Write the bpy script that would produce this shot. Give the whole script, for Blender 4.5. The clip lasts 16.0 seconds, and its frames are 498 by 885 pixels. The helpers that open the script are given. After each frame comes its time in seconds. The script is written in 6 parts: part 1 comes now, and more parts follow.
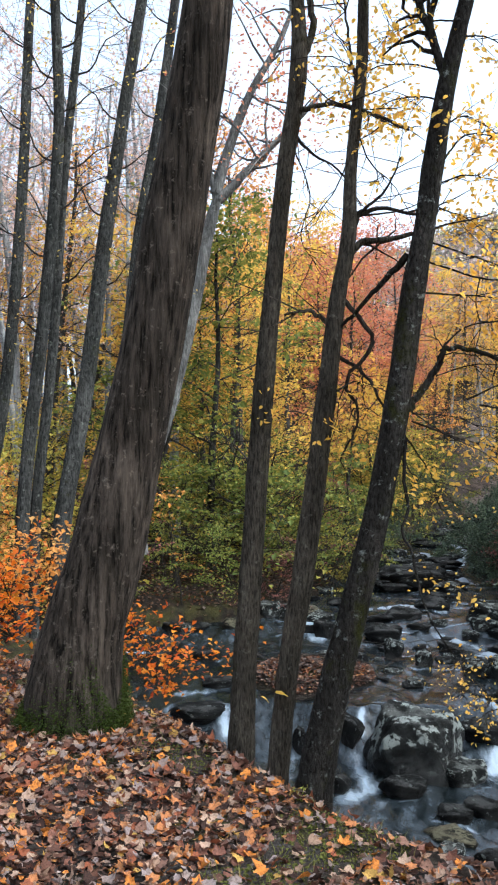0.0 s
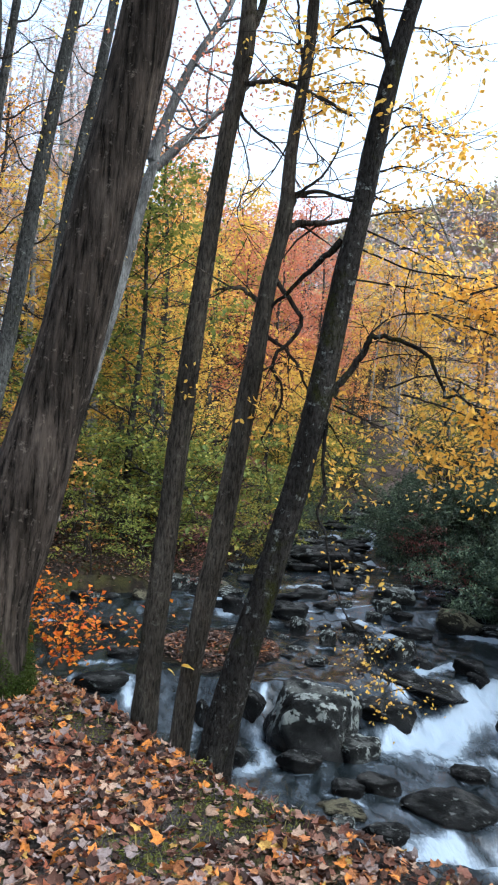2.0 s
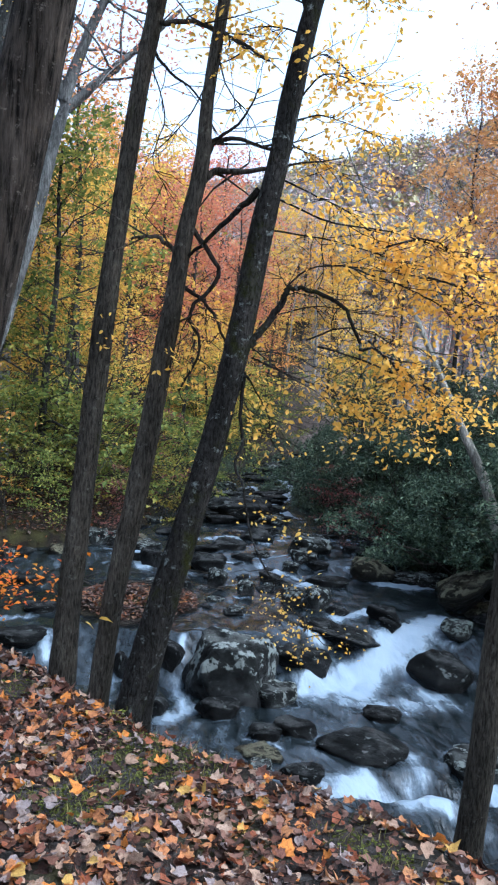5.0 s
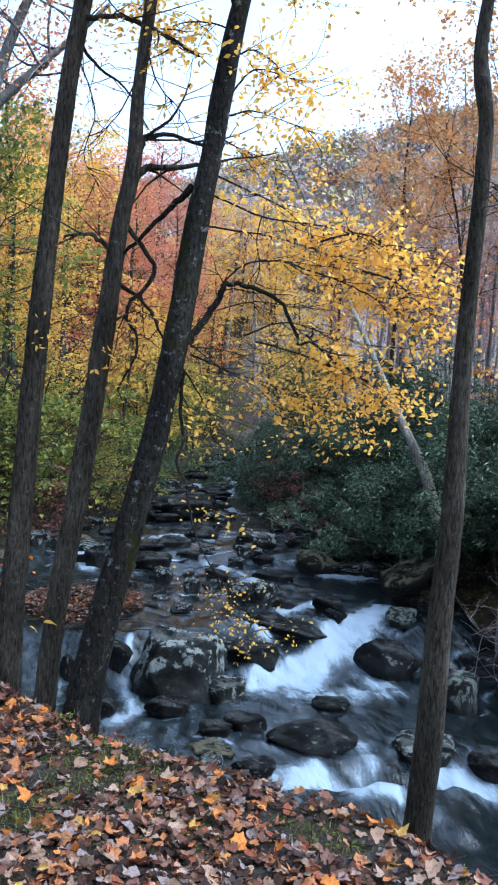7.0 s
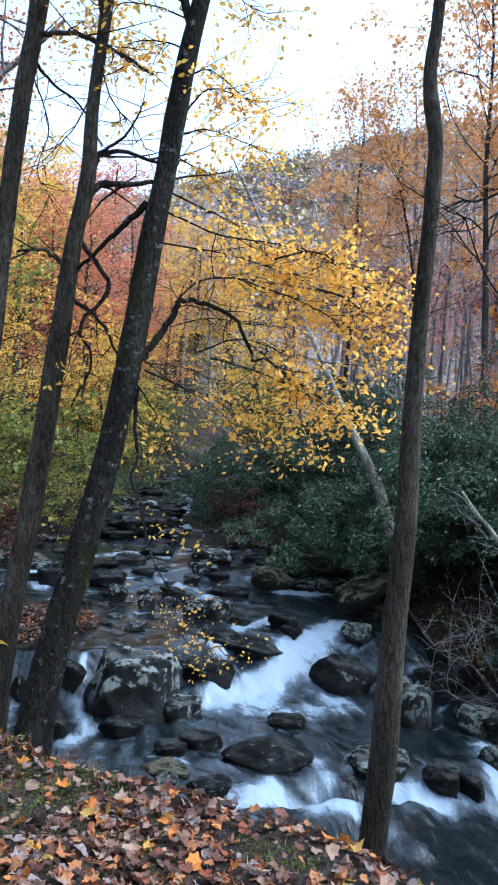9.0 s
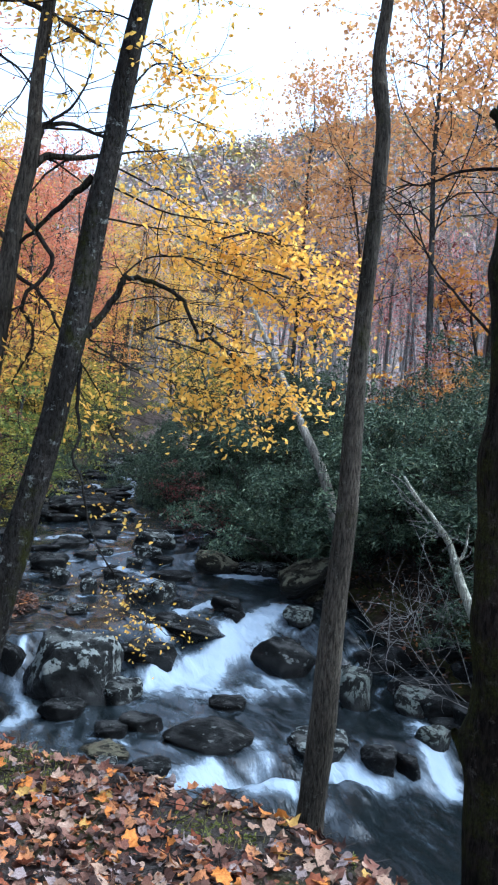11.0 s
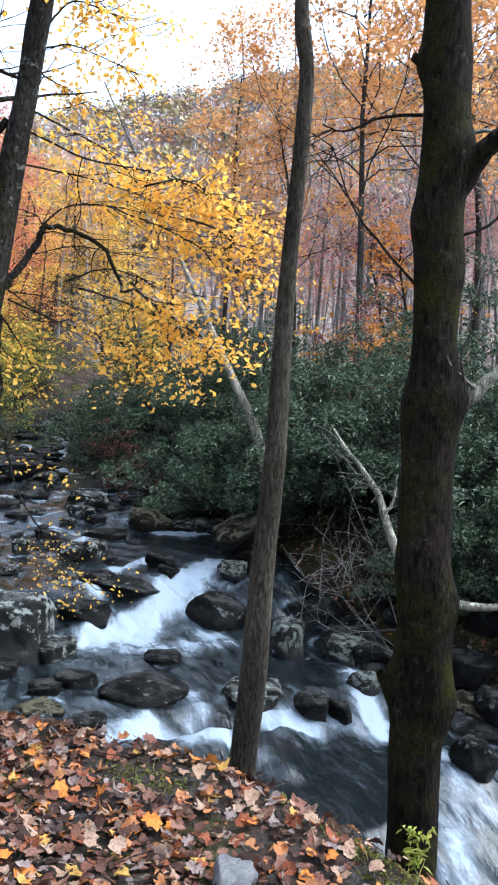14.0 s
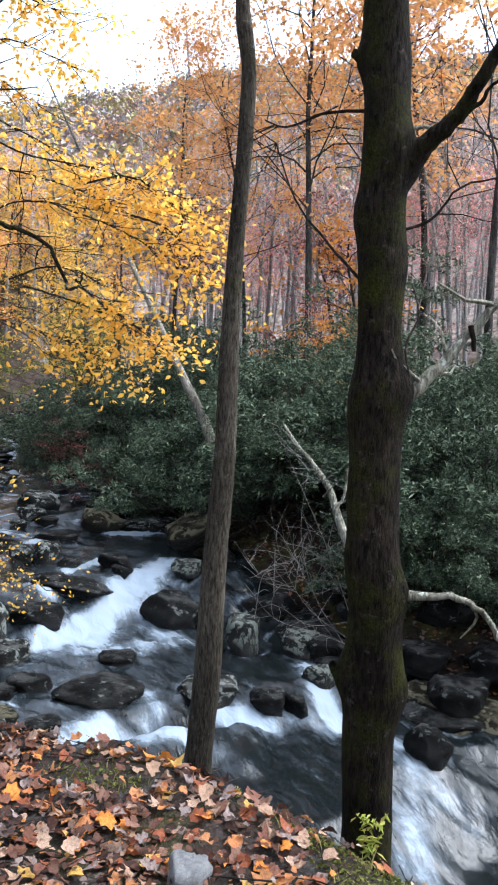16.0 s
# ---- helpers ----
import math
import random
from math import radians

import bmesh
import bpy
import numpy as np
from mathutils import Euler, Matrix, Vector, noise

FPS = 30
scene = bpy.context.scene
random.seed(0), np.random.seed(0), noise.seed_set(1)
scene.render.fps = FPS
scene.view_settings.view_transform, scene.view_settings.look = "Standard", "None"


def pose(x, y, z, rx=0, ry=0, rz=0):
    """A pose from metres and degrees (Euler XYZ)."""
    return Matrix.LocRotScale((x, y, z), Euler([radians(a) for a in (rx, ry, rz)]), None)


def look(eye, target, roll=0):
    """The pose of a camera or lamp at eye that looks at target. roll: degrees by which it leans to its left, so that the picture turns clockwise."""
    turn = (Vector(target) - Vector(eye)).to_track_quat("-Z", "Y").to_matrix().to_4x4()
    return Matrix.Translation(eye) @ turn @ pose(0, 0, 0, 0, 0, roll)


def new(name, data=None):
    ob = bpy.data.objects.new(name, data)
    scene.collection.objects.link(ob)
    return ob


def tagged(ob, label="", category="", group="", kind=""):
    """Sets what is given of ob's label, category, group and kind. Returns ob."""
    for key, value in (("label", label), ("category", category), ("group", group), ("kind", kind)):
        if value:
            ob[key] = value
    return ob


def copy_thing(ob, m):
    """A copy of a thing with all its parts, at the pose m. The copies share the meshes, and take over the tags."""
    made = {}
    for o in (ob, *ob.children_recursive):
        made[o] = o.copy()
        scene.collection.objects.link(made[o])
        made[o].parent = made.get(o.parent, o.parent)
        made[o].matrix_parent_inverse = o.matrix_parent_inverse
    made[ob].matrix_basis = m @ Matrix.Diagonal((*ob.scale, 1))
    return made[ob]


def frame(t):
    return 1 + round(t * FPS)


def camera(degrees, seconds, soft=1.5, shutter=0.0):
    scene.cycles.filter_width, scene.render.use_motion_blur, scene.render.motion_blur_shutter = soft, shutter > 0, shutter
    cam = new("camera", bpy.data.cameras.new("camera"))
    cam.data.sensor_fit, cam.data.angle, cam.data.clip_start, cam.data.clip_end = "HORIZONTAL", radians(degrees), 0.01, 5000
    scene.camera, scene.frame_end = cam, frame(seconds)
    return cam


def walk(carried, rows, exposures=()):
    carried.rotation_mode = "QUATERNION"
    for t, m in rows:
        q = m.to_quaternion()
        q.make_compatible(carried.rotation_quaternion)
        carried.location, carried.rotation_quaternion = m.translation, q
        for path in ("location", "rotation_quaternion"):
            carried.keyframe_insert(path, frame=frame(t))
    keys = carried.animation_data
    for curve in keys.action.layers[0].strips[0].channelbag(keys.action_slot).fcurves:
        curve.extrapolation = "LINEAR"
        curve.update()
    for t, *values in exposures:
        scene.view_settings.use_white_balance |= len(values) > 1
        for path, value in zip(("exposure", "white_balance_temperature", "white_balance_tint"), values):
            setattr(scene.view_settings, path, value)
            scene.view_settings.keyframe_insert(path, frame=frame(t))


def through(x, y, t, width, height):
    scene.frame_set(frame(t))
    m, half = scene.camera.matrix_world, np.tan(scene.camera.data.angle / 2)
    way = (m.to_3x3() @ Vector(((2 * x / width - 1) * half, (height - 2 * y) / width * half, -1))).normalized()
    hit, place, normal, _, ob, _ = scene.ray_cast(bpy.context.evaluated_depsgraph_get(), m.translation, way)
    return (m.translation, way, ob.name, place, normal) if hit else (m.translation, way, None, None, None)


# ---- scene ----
# ---- camera ----
PATH = [
    (0.0, 0.0, 0.0, 1.6, 91.5, -0.0, 0.0),
    (0.5, -0.0019, -0.0007, 1.6003, 91.359, -0.518, -0.995),
    (1.0, -0.0054, -0.0003, 1.6, 91.092, -1.305, -2.265),
    (1.5, -0.0096, -0.0047, 1.6031, 90.458, -2.352, -3.821),
    (2.0, -0.0197, 0.0009, 1.6048, 89.972, -3.731, -5.59),
    (2.5, -0.0209, 0.0096, 1.6059, 89.393, -4.43, -7.413),
    (3.0, -0.0206, 0.0139, 1.6023, 88.761, -4.672, -8.918),
    (5.5, -0.0128, 0.0103, 1.601, 86.951, -3.026, -12.244),
    (6.0, -0.0084, 0.0092, 1.6016, 86.97, -2.363, -13.638),
    (6.5, -0.0087, 0.0116, 1.6005, 87.045, -2.394, -14.489),
    (7.0, -0.0079, 0.0072, 1.5998, 87.056, -2.194, -15.21),
    (7.5, -0.0079, 0.0077, 1.599, 87.221, -1.965, -15.795),
    (8.0, -0.0078, 0.0048, 1.5993, 87.491, -1.766, -16.256),
    (8.5, -0.0096, -0.0012, 1.6009, 87.775, -1.826, -17.082),
    (9.0, -0.0044, 0.0008, 1.5982, 88.302, -2.201, -18.248),
    (9.2, -0.0019, 0.0014, 1.596, 88.65, -2.33, -18.95),
    (11.3, 0.0177, 0.0033, 1.5592, 87.1, -3.36, -22.1),
    (11.5, 0.0212, 0.0039, 1.5562, 86.862, -3.501, -22.292),
    (12.0, 0.0319, 0.0083, 1.5498, 86.869, -3.962, -23.235),
    (12.5, 0.0417, 0.0106, 1.5429, 86.675, -4.091, -24.063),
    (13.0, 0.051, 0.0108, 1.5339, 86.017, -3.671, -24.737),
    (13.5, 0.0613, 0.0053, 1.5285, 85.074, -2.831, -25.602),
    (14.0, 0.0631, -0.0001, 1.5279, 84.911, -2.588, -26.361),
    (14.5, 0.0721, -0.0062, 1.5241, 85.084, -2.452, -27.078),
    (15.0, 0.0766, -0.0093, 1.5193, 85.155, -1.959, -27.919),
    (15.5, 0.0805, -0.0135, 1.5161, 84.977, -1.444, -28.745),
    (16.0, 0.0803, -0.0162, 1.5157, 84.92, -1.781, -29.637),
]
cam = camera(33.09, 16.0, 2.1)
EXPOSURES = [(0.0, 1.72, 5650.0, 4.0), (3.0, 1.71, 5300.0, 4.0), (7.0, 1.7, 4850.0, 4.0), (9.0, 1.7, 4850.0, 4.0), (12.5, 1.95, 5150.0, 5.0), (16.0, 2.02, 5650.0, 8.0)]
walk(cam, [(t, pose(x, y, z, rx, ry, rz)) for t, x, y, z, rx, ry, rz in PATH], EXPOSURES)

# ---- light: a bright overcast sky ----
world = bpy.data.worlds.new("overcast")
scene.world = world
world.use_nodes = True
wn = world.node_tree
wn.nodes.clear()
w_out = wn.nodes.new("ShaderNodeOutputWorld")
w_bg = wn.nodes.new("ShaderNodeBackground")
w_sky = wn.nodes.new("ShaderNodeTexSky")
w_sky.sky_type = "NISHITA"
w_sky.sun_disc = False
w_sky.sun_elevation = radians(52)
w_sky.sun_rotation = radians(115)
w_sky.air_density, w_sky.dust_density, w_sky.ozone_density = 1.0, 4.0, 1.0
w_hs = wn.nodes.new("ShaderNodeHueSaturation")
w_hs.inputs["Saturation"].default_value = 0.4
wn.links.new(w_sky.outputs[0], w_hs.inputs["Color"])
wn.links.new(w_hs.outputs[0], w_bg.inputs[0])
w_bg.inputs[1].default_value = 0.15
wn.links.new(w_bg.outputs[0], w_out.inputs[0])
sun_data = bpy.data.lights.new("sun", "SUN")
sun_data.energy, sun_data.angle, sun_data.color = 1.2, radians(60), (1.0, 0.96, 0.9)
sun = new("sun", sun_data)
sun.matrix_world = look((0, 0, 0), (-0.558, 0.26, -0.788))


# ---- material helpers ----
def material(name):
    m = bpy.data.materials.new(name)
    m.use_nodes = True
    n = m.node_tree
    n.nodes.clear()
    out = n.nodes.new("ShaderNodeOutputMaterial")
    b = n.nodes.new("ShaderNodeBsdfPrincipled")
    n.links.new(b.outputs[0], out.inputs[0])
    return m, n, b, out


def noise_node(n, scale, detail=4.0, rough=0.6, vec=None, kind="ShaderNodeTexNoise"):
    t = n.nodes.new(kind)
    t.inputs["Scale"].default_value = scale
    if kind == "ShaderNodeTexNoise":
        t.inputs["Detail"].default_value, t.inputs["Roughness"].default_value = detail, rough
    if vec is not None:
        n.links.new(vec, t.inputs["Vector"])
    return t


def ramp(n, fac, stops, mode="LINEAR"):
    r = n.nodes.new("ShaderNodeValToRGB")
    r.color_ramp.interpolation = mode
    e = r.color_ramp.elements
    while len(e) > 1:
        e.remove(e[-1])
    e[0].position, e[0].color = stops[0][0], (*stops[0][1], 1)
    for p, c in stops[1:]:
        k = e.new(p)
        k.color = (*c, 1)
    n.links.new(fac, r.inputs[0])
    return r.outputs[0]


def mix(n, fac, a, b, kind="MIX"):
    x = n.nodes.new("ShaderNodeMix")
    x.data_type, x.blend_type = "RGBA", kind
    for sock, v in ((x.inputs[0], fac), (x.inputs[6], a), (x.inputs[7], b)):
        if isinstance(v, (int, float)):
            sock.default_value = v
        elif isinstance(v, tuple):
            sock.default_value = (*v, 1)
        else:
            n.links.new(v, sock)
    return x.outputs[2]


def math_node(n, op, a, b=0.0, clamp=False):
    x = n.nodes.new("ShaderNodeMath")
    x.operation, x.use_clamp = op, clamp
    for sock, v in ((x.inputs[0], a), (x.inputs[1], b)):
        if isinstance(v, (int, float)):
            sock.default_value = v
        else:
            n.links.new(v, sock)
    return x.outputs[0]


def grey(v):
    return (v, v, v)


def coords(n, kind="Object", scale=(1, 1, 1)):
    t = n.nodes.new("ShaderNodeTexCoord")
    m = n.nodes.new("ShaderNodeMapping")
    m.inputs["Scale"].default_value = scale
    n.links.new(t.outputs[kind], m.inputs[0])
    return m.outputs[0]


def bump(n, b, height, strength, distance=0.02):
    x = n.nodes.new("ShaderNodeBump")
    x.inputs["Strength"].default_value, x.inputs["Distance"].default_value = strength, distance
    n.links.new(height, x.inputs["Height"])
    n.links.new(x.outputs[0], b.inputs["Normal"])


def bark(name, dark, light, spot=(0.3, 0.32, 0.28), spots=0.5, moss=0.0, stretch=0.13, fine=60.0, streak=7.0, relief=0.035, drawn=0.1):
    """Furrowed bark, stretched along the stem, with pale lichen spots and, on the lee side, moss."""
    m, n, b, out = material(name)
    v = coords(n, scale=(1, 1, stretch))
    v1 = coords(n)
    a = noise_node(n, fine, 8, 0.7, v)
    big = noise_node(n, 2.2, 4, 0.6, v1)
    col = ramp(n, a.outputs[0], [(0.38, dark), (0.62, light)])
    col = mix(n, ramp(n, big.outputs[0], [(0.35, grey(0.0)), (0.7, grey(0.55))]), col, tuple(0.45 * c for c in dark))
    st = noise_node(n, streak, 6, 0.65, coords(n, scale=(1, 1, drawn)))
    col = mix(n, 1.0, col, ramp(n, st.outputs[0], [(0.34, grey(0.5)), (0.5, grey(0.9)), (0.66, grey(1.45))]), "MULTIPLY")
    li = noise_node(n, 16.0, 7, 0.75, v1)
    col = mix(n, ramp(n, li.outputs[0], [(0.58, grey(0)), (0.68, grey(spots))]), col, spot)
    if moss:
        mo = noise_node(n, 3.5, 8, 0.75, v1)
        fuzz = noise_node(n, 90.0, 3, 0.6, v1)
        green = ramp(n, fuzz.outputs[0], [(0.3, (0.006, 0.007, 0.0015)), (0.7, (0.042, 0.044, 0.008))])
        col = mix(n, ramp(n, mo.outputs[0], [(0.62 - 0.3 * moss, grey(0)), (0.75 - 0.25 * moss, grey(0.9))]), col, green)
    n.links.new(col, b.inputs["Base Color"])
    b.inputs["Roughness"].default_value = 0.95
    b.inputs["Specular IOR Level"].default_value = 0.06
    bump(n, b, a.outputs[0], 1.0, relief)
    return m


def foliage(name, colours, through=0.45, rough=0.6, gloss=0.12):
    """Leaf blades: a colour for each blade from the list, lit from both sides."""
    m, n, b, out = material(name)
    g = n.nodes.new("ShaderNodeNewGeometry")
    k = len(colours) - 1
    col = ramp(n, g.outputs["Random Per Island"], [(i / k, c) for i, c in enumerate(colours)])
    big = noise_node(n, 0.9, 3, 0.6, coords(n))
    col = mix(n, 0.7, col, ramp(n, big.outputs[0], [(0.3, grey(0.8)), (0.7, grey(1.05))]), "MULTIPLY")
    n.links.new(col, b.inputs["Base Color"])
    b.inputs["Roughness"].default_value = rough
    b.inputs["Specular IOR Level"].default_value = gloss
    t = n.nodes.new("ShaderNodeBsdfTranslucent")
    n.links.new(col, t.inputs[0])
    mx = n.nodes.new("ShaderNodeMixShader")
    mx.inputs[0].default_value = through
    n.links.new(b.outputs[0], mx.inputs[1])
    n.links.new(t.outputs[0], mx.inputs[2])
    n.links.new(mx.outputs[0], out.inputs[0])
    return m


# ---- materials ----
BARK_GREY = bark("bark_grey", (0.024, 0.022, 0.02), (0.1, 0.094, 0.085), (0.24, 0.24, 0.2), 0.5)
BARK_SLATE = bark("bark_slate", (0.015, 0.0145, 0.013), (0.078, 0.077, 0.071), (0.21, 0.22, 0.19), 0.7, 0.12, 0.3, 45.0, 6.0, 0.02)
BARK_PALE = bark("bark_pale", (0.17, 0.167, 0.16), (0.44, 0.435, 0.42), (0.44, 0.44, 0.42), 0.6)
BARK_ASH = bark("bark_ash", (0.08, 0.077, 0.07), (0.25, 0.245, 0.23), (0.3, 0.3, 0.28), 0.6)
BARK_BROWN = bark("bark_brown", (0.02, 0.0165, 0.0135), (0.106, 0.092, 0.07), (0.2, 0.19, 0.155), 0.45, 0.12, 0.22, 75.0, 5.0, 0.02, 0.16)
BARK_DARK = bark("bark_dark", (0.009, 0.0078, 0.0068), (0.052, 0.047, 0.041), (0.25, 0.27, 0.245), 0.8, 0.32, 0.4, 60.0, 6.0, 0.03)
BARK_MOSSY = bark("bark_mossy", (0.003, 0.0026, 0.0022), (0.03, 0.023, 0.0175), (0.12, 0.105, 0.085), 0.4, 0.48, 0.3, 50.0, 4.0, 0.025)
BARK_BIRCH = bark("bark_birch", (0.14, 0.125, 0.1), (0.4, 0.37, 0.31), (0.55, 0.53, 0.47), 0.6)
BARK_WORN = bark("bark_worn", (0.007, 0.0055, 0.0045), (0.1, 0.08, 0.062), (0.26, 0.22, 0.175), 0.45, 0.0, 0.11, 22.0, 3.0, 0.03, 0.2)
BARK_LICHEN = bark("bark_lichen", (0.14, 0.135, 0.1), (0.48, 0.47, 0.38), (0.65, 0.67, 0.58), 0.9, 0.3)
TWIG = bark("twig_bark", (0.02, 0.016, 0.013), (0.07, 0.06, 0.05), (0.2, 0.2, 0.18), 0.3)
TWIG_PALE = bark("twig_pale", (0.12, 0.11, 0.1), (0.28, 0.265, 0.245), (0.32, 0.32, 0.3), 0.4)
MOSS = foliage("moss", [(0.06, 0.065, 0.015), (0.14, 0.15, 0.035), (0.1, 0.09, 0.03)], 0.25, 0.9)
MOSS_DEEP = foliage("moss_deep", [(0.018, 0.03, 0.005), (0.055, 0.075, 0.013), (0.035, 0.05, 0.009)], 0.2, 0.9)
YELLOW = foliage("leaf_yellow", [(0.91, 0.53, 0.065), (0.94, 0.62, 0.13), (0.91, 0.57, 0.12), (0.86, 0.46, 0.06)], 0.62)
GOLD = foliage("leaf_gold", [(0.72, 0.43, 0.07), (0.82, 0.54, 0.1), (0.58, 0.44, 0.09), (0.68, 0.33, 0.07), (0.46, 0.39, 0.09)], 0.56)
OLIVE = foliage("leaf_olive", [(0.28, 0.28, 0.055), (0.5, 0.39, 0.07), (0.19, 0.21, 0.05), (0.64, 0.42, 0.07)], 0.5)
GREEN = foliage("leaf_green", [(0.09, 0.125, 0.035), (0.17, 0.2, 0.045), (0.32, 0.29, 0.06)], 0.45)
ORANGE = foliage("leaf_orange", [(0.64, 0.27, 0.05), (0.74, 0.36, 0.09), (0.52, 0.22, 0.06), (0.68, 0.42, 0.13)], 0.5)
AMBER = foliage("leaf_amber", [(0.66, 0.33, 0.11), (0.74, 0.42, 0.16), (0.54, 0.26, 0.11), (0.74, 0.46, 0.2)], 0.6)
FIRE = foliage("leaf_fire", [(0.7, 0.16, 0.01), (0.75, 0.27, 0.02), (0.6, 0.09, 0.015), (0.7, 0.33, 0.03)], 0.5)
RUST = foliage("leaf_rust", [(0.56, 0.18, 0.1), (0.66, 0.27, 0.15), (0.46, 0.15, 0.09), (0.62, 0.34, 0.19)], 0.58)
CRIMSON = foliage("leaf_crimson", [(0.58, 0.17, 0.17), (0.64, 0.28, 0.25), (0.5, 0.19, 0.18)], 0.6)
PINKISH = foliage("leaf_pinkish", [(0.6, 0.42, 0.35), (0.54, 0.36, 0.3), (0.66, 0.5, 0.42), (0.52, 0.32, 0.28)], 0.6)
EVERGREEN = foliage("leaf_evergreen", [(0.017, 0.032, 0.019), (0.037, 0.06, 0.035), (0.068, 0.098, 0.056), (0.16, 0.2, 0.115)], 0.2, 0.5, 0.24)
DULL_RED = foliage("leaf_dull_red", [(0.2, 0.075, 0.07), (0.26, 0.11, 0.09), (0.14, 0.06, 0.055)], 0.4)
SEDGE = foliage("grass_blade", [(0.08, 0.09, 0.025), (0.15, 0.15, 0.04), (0.28, 0.23, 0.09)], 0.35)
SPRIG = foliage("sprig_leaf", [(0.16, 0.22, 0.03), (0.3, 0.33, 0.06), (0.42, 0.38, 0.1)], 0.4)


def crumb_colour(n, fac):
    return ramp(n, fac, [(0.0, (0.03, 0.018, 0.014)), (0.18, (0.075, 0.04, 0.028)), (0.36, (0.12, 0.07, 0.05)), (0.5, (0.15, 0.115, 0.1)), (0.62, (0.17, 0.065, 0.03)),
                         (0.74, (0.055, 0.04, 0.034)), (0.86, (0.22, 0.13, 0.08)), (0.95, (0.3, 0.13, 0.04))], "CONSTANT")


def litter_colour(n, fac):
    return ramp(n, fac, [(0.0, (0.035, 0.02, 0.016)), (0.1, (0.12, 0.055, 0.036)), (0.19, (0.22, 0.12, 0.085)), (0.28, (0.24, 0.185, 0.165)), (0.36, (0.34, 0.22, 0.15)),
                         (0.45, (0.42, 0.17, 0.065)), (0.53, (0.25, 0.08, 0.038)), (0.6, (0.18, 0.08, 0.055)), (0.67, (0.58, 0.21, 0.04)), (0.74, (0.38, 0.17, 0.07)),
                         (0.8, (0.38, 0.26, 0.185)), (0.87, (0.46, 0.28, 0.07)), (0.9, (0.27, 0.215, 0.2)), (0.95, (0.09, 0.045, 0.032))], "CONSTANT")


def litter_material(name, source, palette=litter_colour):
    """Dry fallen leaves; each blade has its own colour, with veins and brown blotches."""
    m, n, b, out = material(name)
    if source == "object":
        r = n.nodes.new("ShaderNodeObjectInfo").outputs["Random"]
    else:
        r = n.nodes.new("ShaderNodeNewGeometry").outputs["Random Per Island"]
    col = palette(n, r)
    v = coords(n)
    fine = 4.0 if source == "object" else 80.0
    blot = noise_node(n, fine, 6, 0.72, v)
    col = mix(n, ramp(n, blot.outputs[0], [(0.48, grey(0)), (0.68, grey(0.75))]), col, (0.07, 0.032, 0.02))
    vein = noise_node(n, 3.4 * fine, 3, 0.6, v)
    col = mix(n, 0.6, col, ramp(n, vein.outputs[0], [(0.35, grey(0.52)), (0.65, grey(1.2))]), "MULTIPLY")
    n.links.new(col, b.inputs["Base Color"])
    b.inputs["Roughness"].default_value = 0.65
    b.inputs["Specular IOR Level"].default_value = 0.12
    t = n.nodes.new("ShaderNodeBsdfTranslucent")
    n.links.new(col, t.inputs[0])
    mx = n.nodes.new("ShaderNodeMixShader")
    mx.inputs[0].default_value = 0.2
    n.links.new(b.outputs[0], mx.inputs[1])
    n.links.new(t.outputs[0], mx.inputs[2])
    n.links.new(mx.outputs[0], out.inputs[0])
    bump(n, b, vein.outputs[0], 0.4, 0.004)
    return m


LITTER = litter_material("fallen_leaf", "object")
LITTER_MANY = litter_material("fallen_leaves", "island")
LITTER_CRUMB = litter_material("leaf_crumbs", "island", crumb_colour)


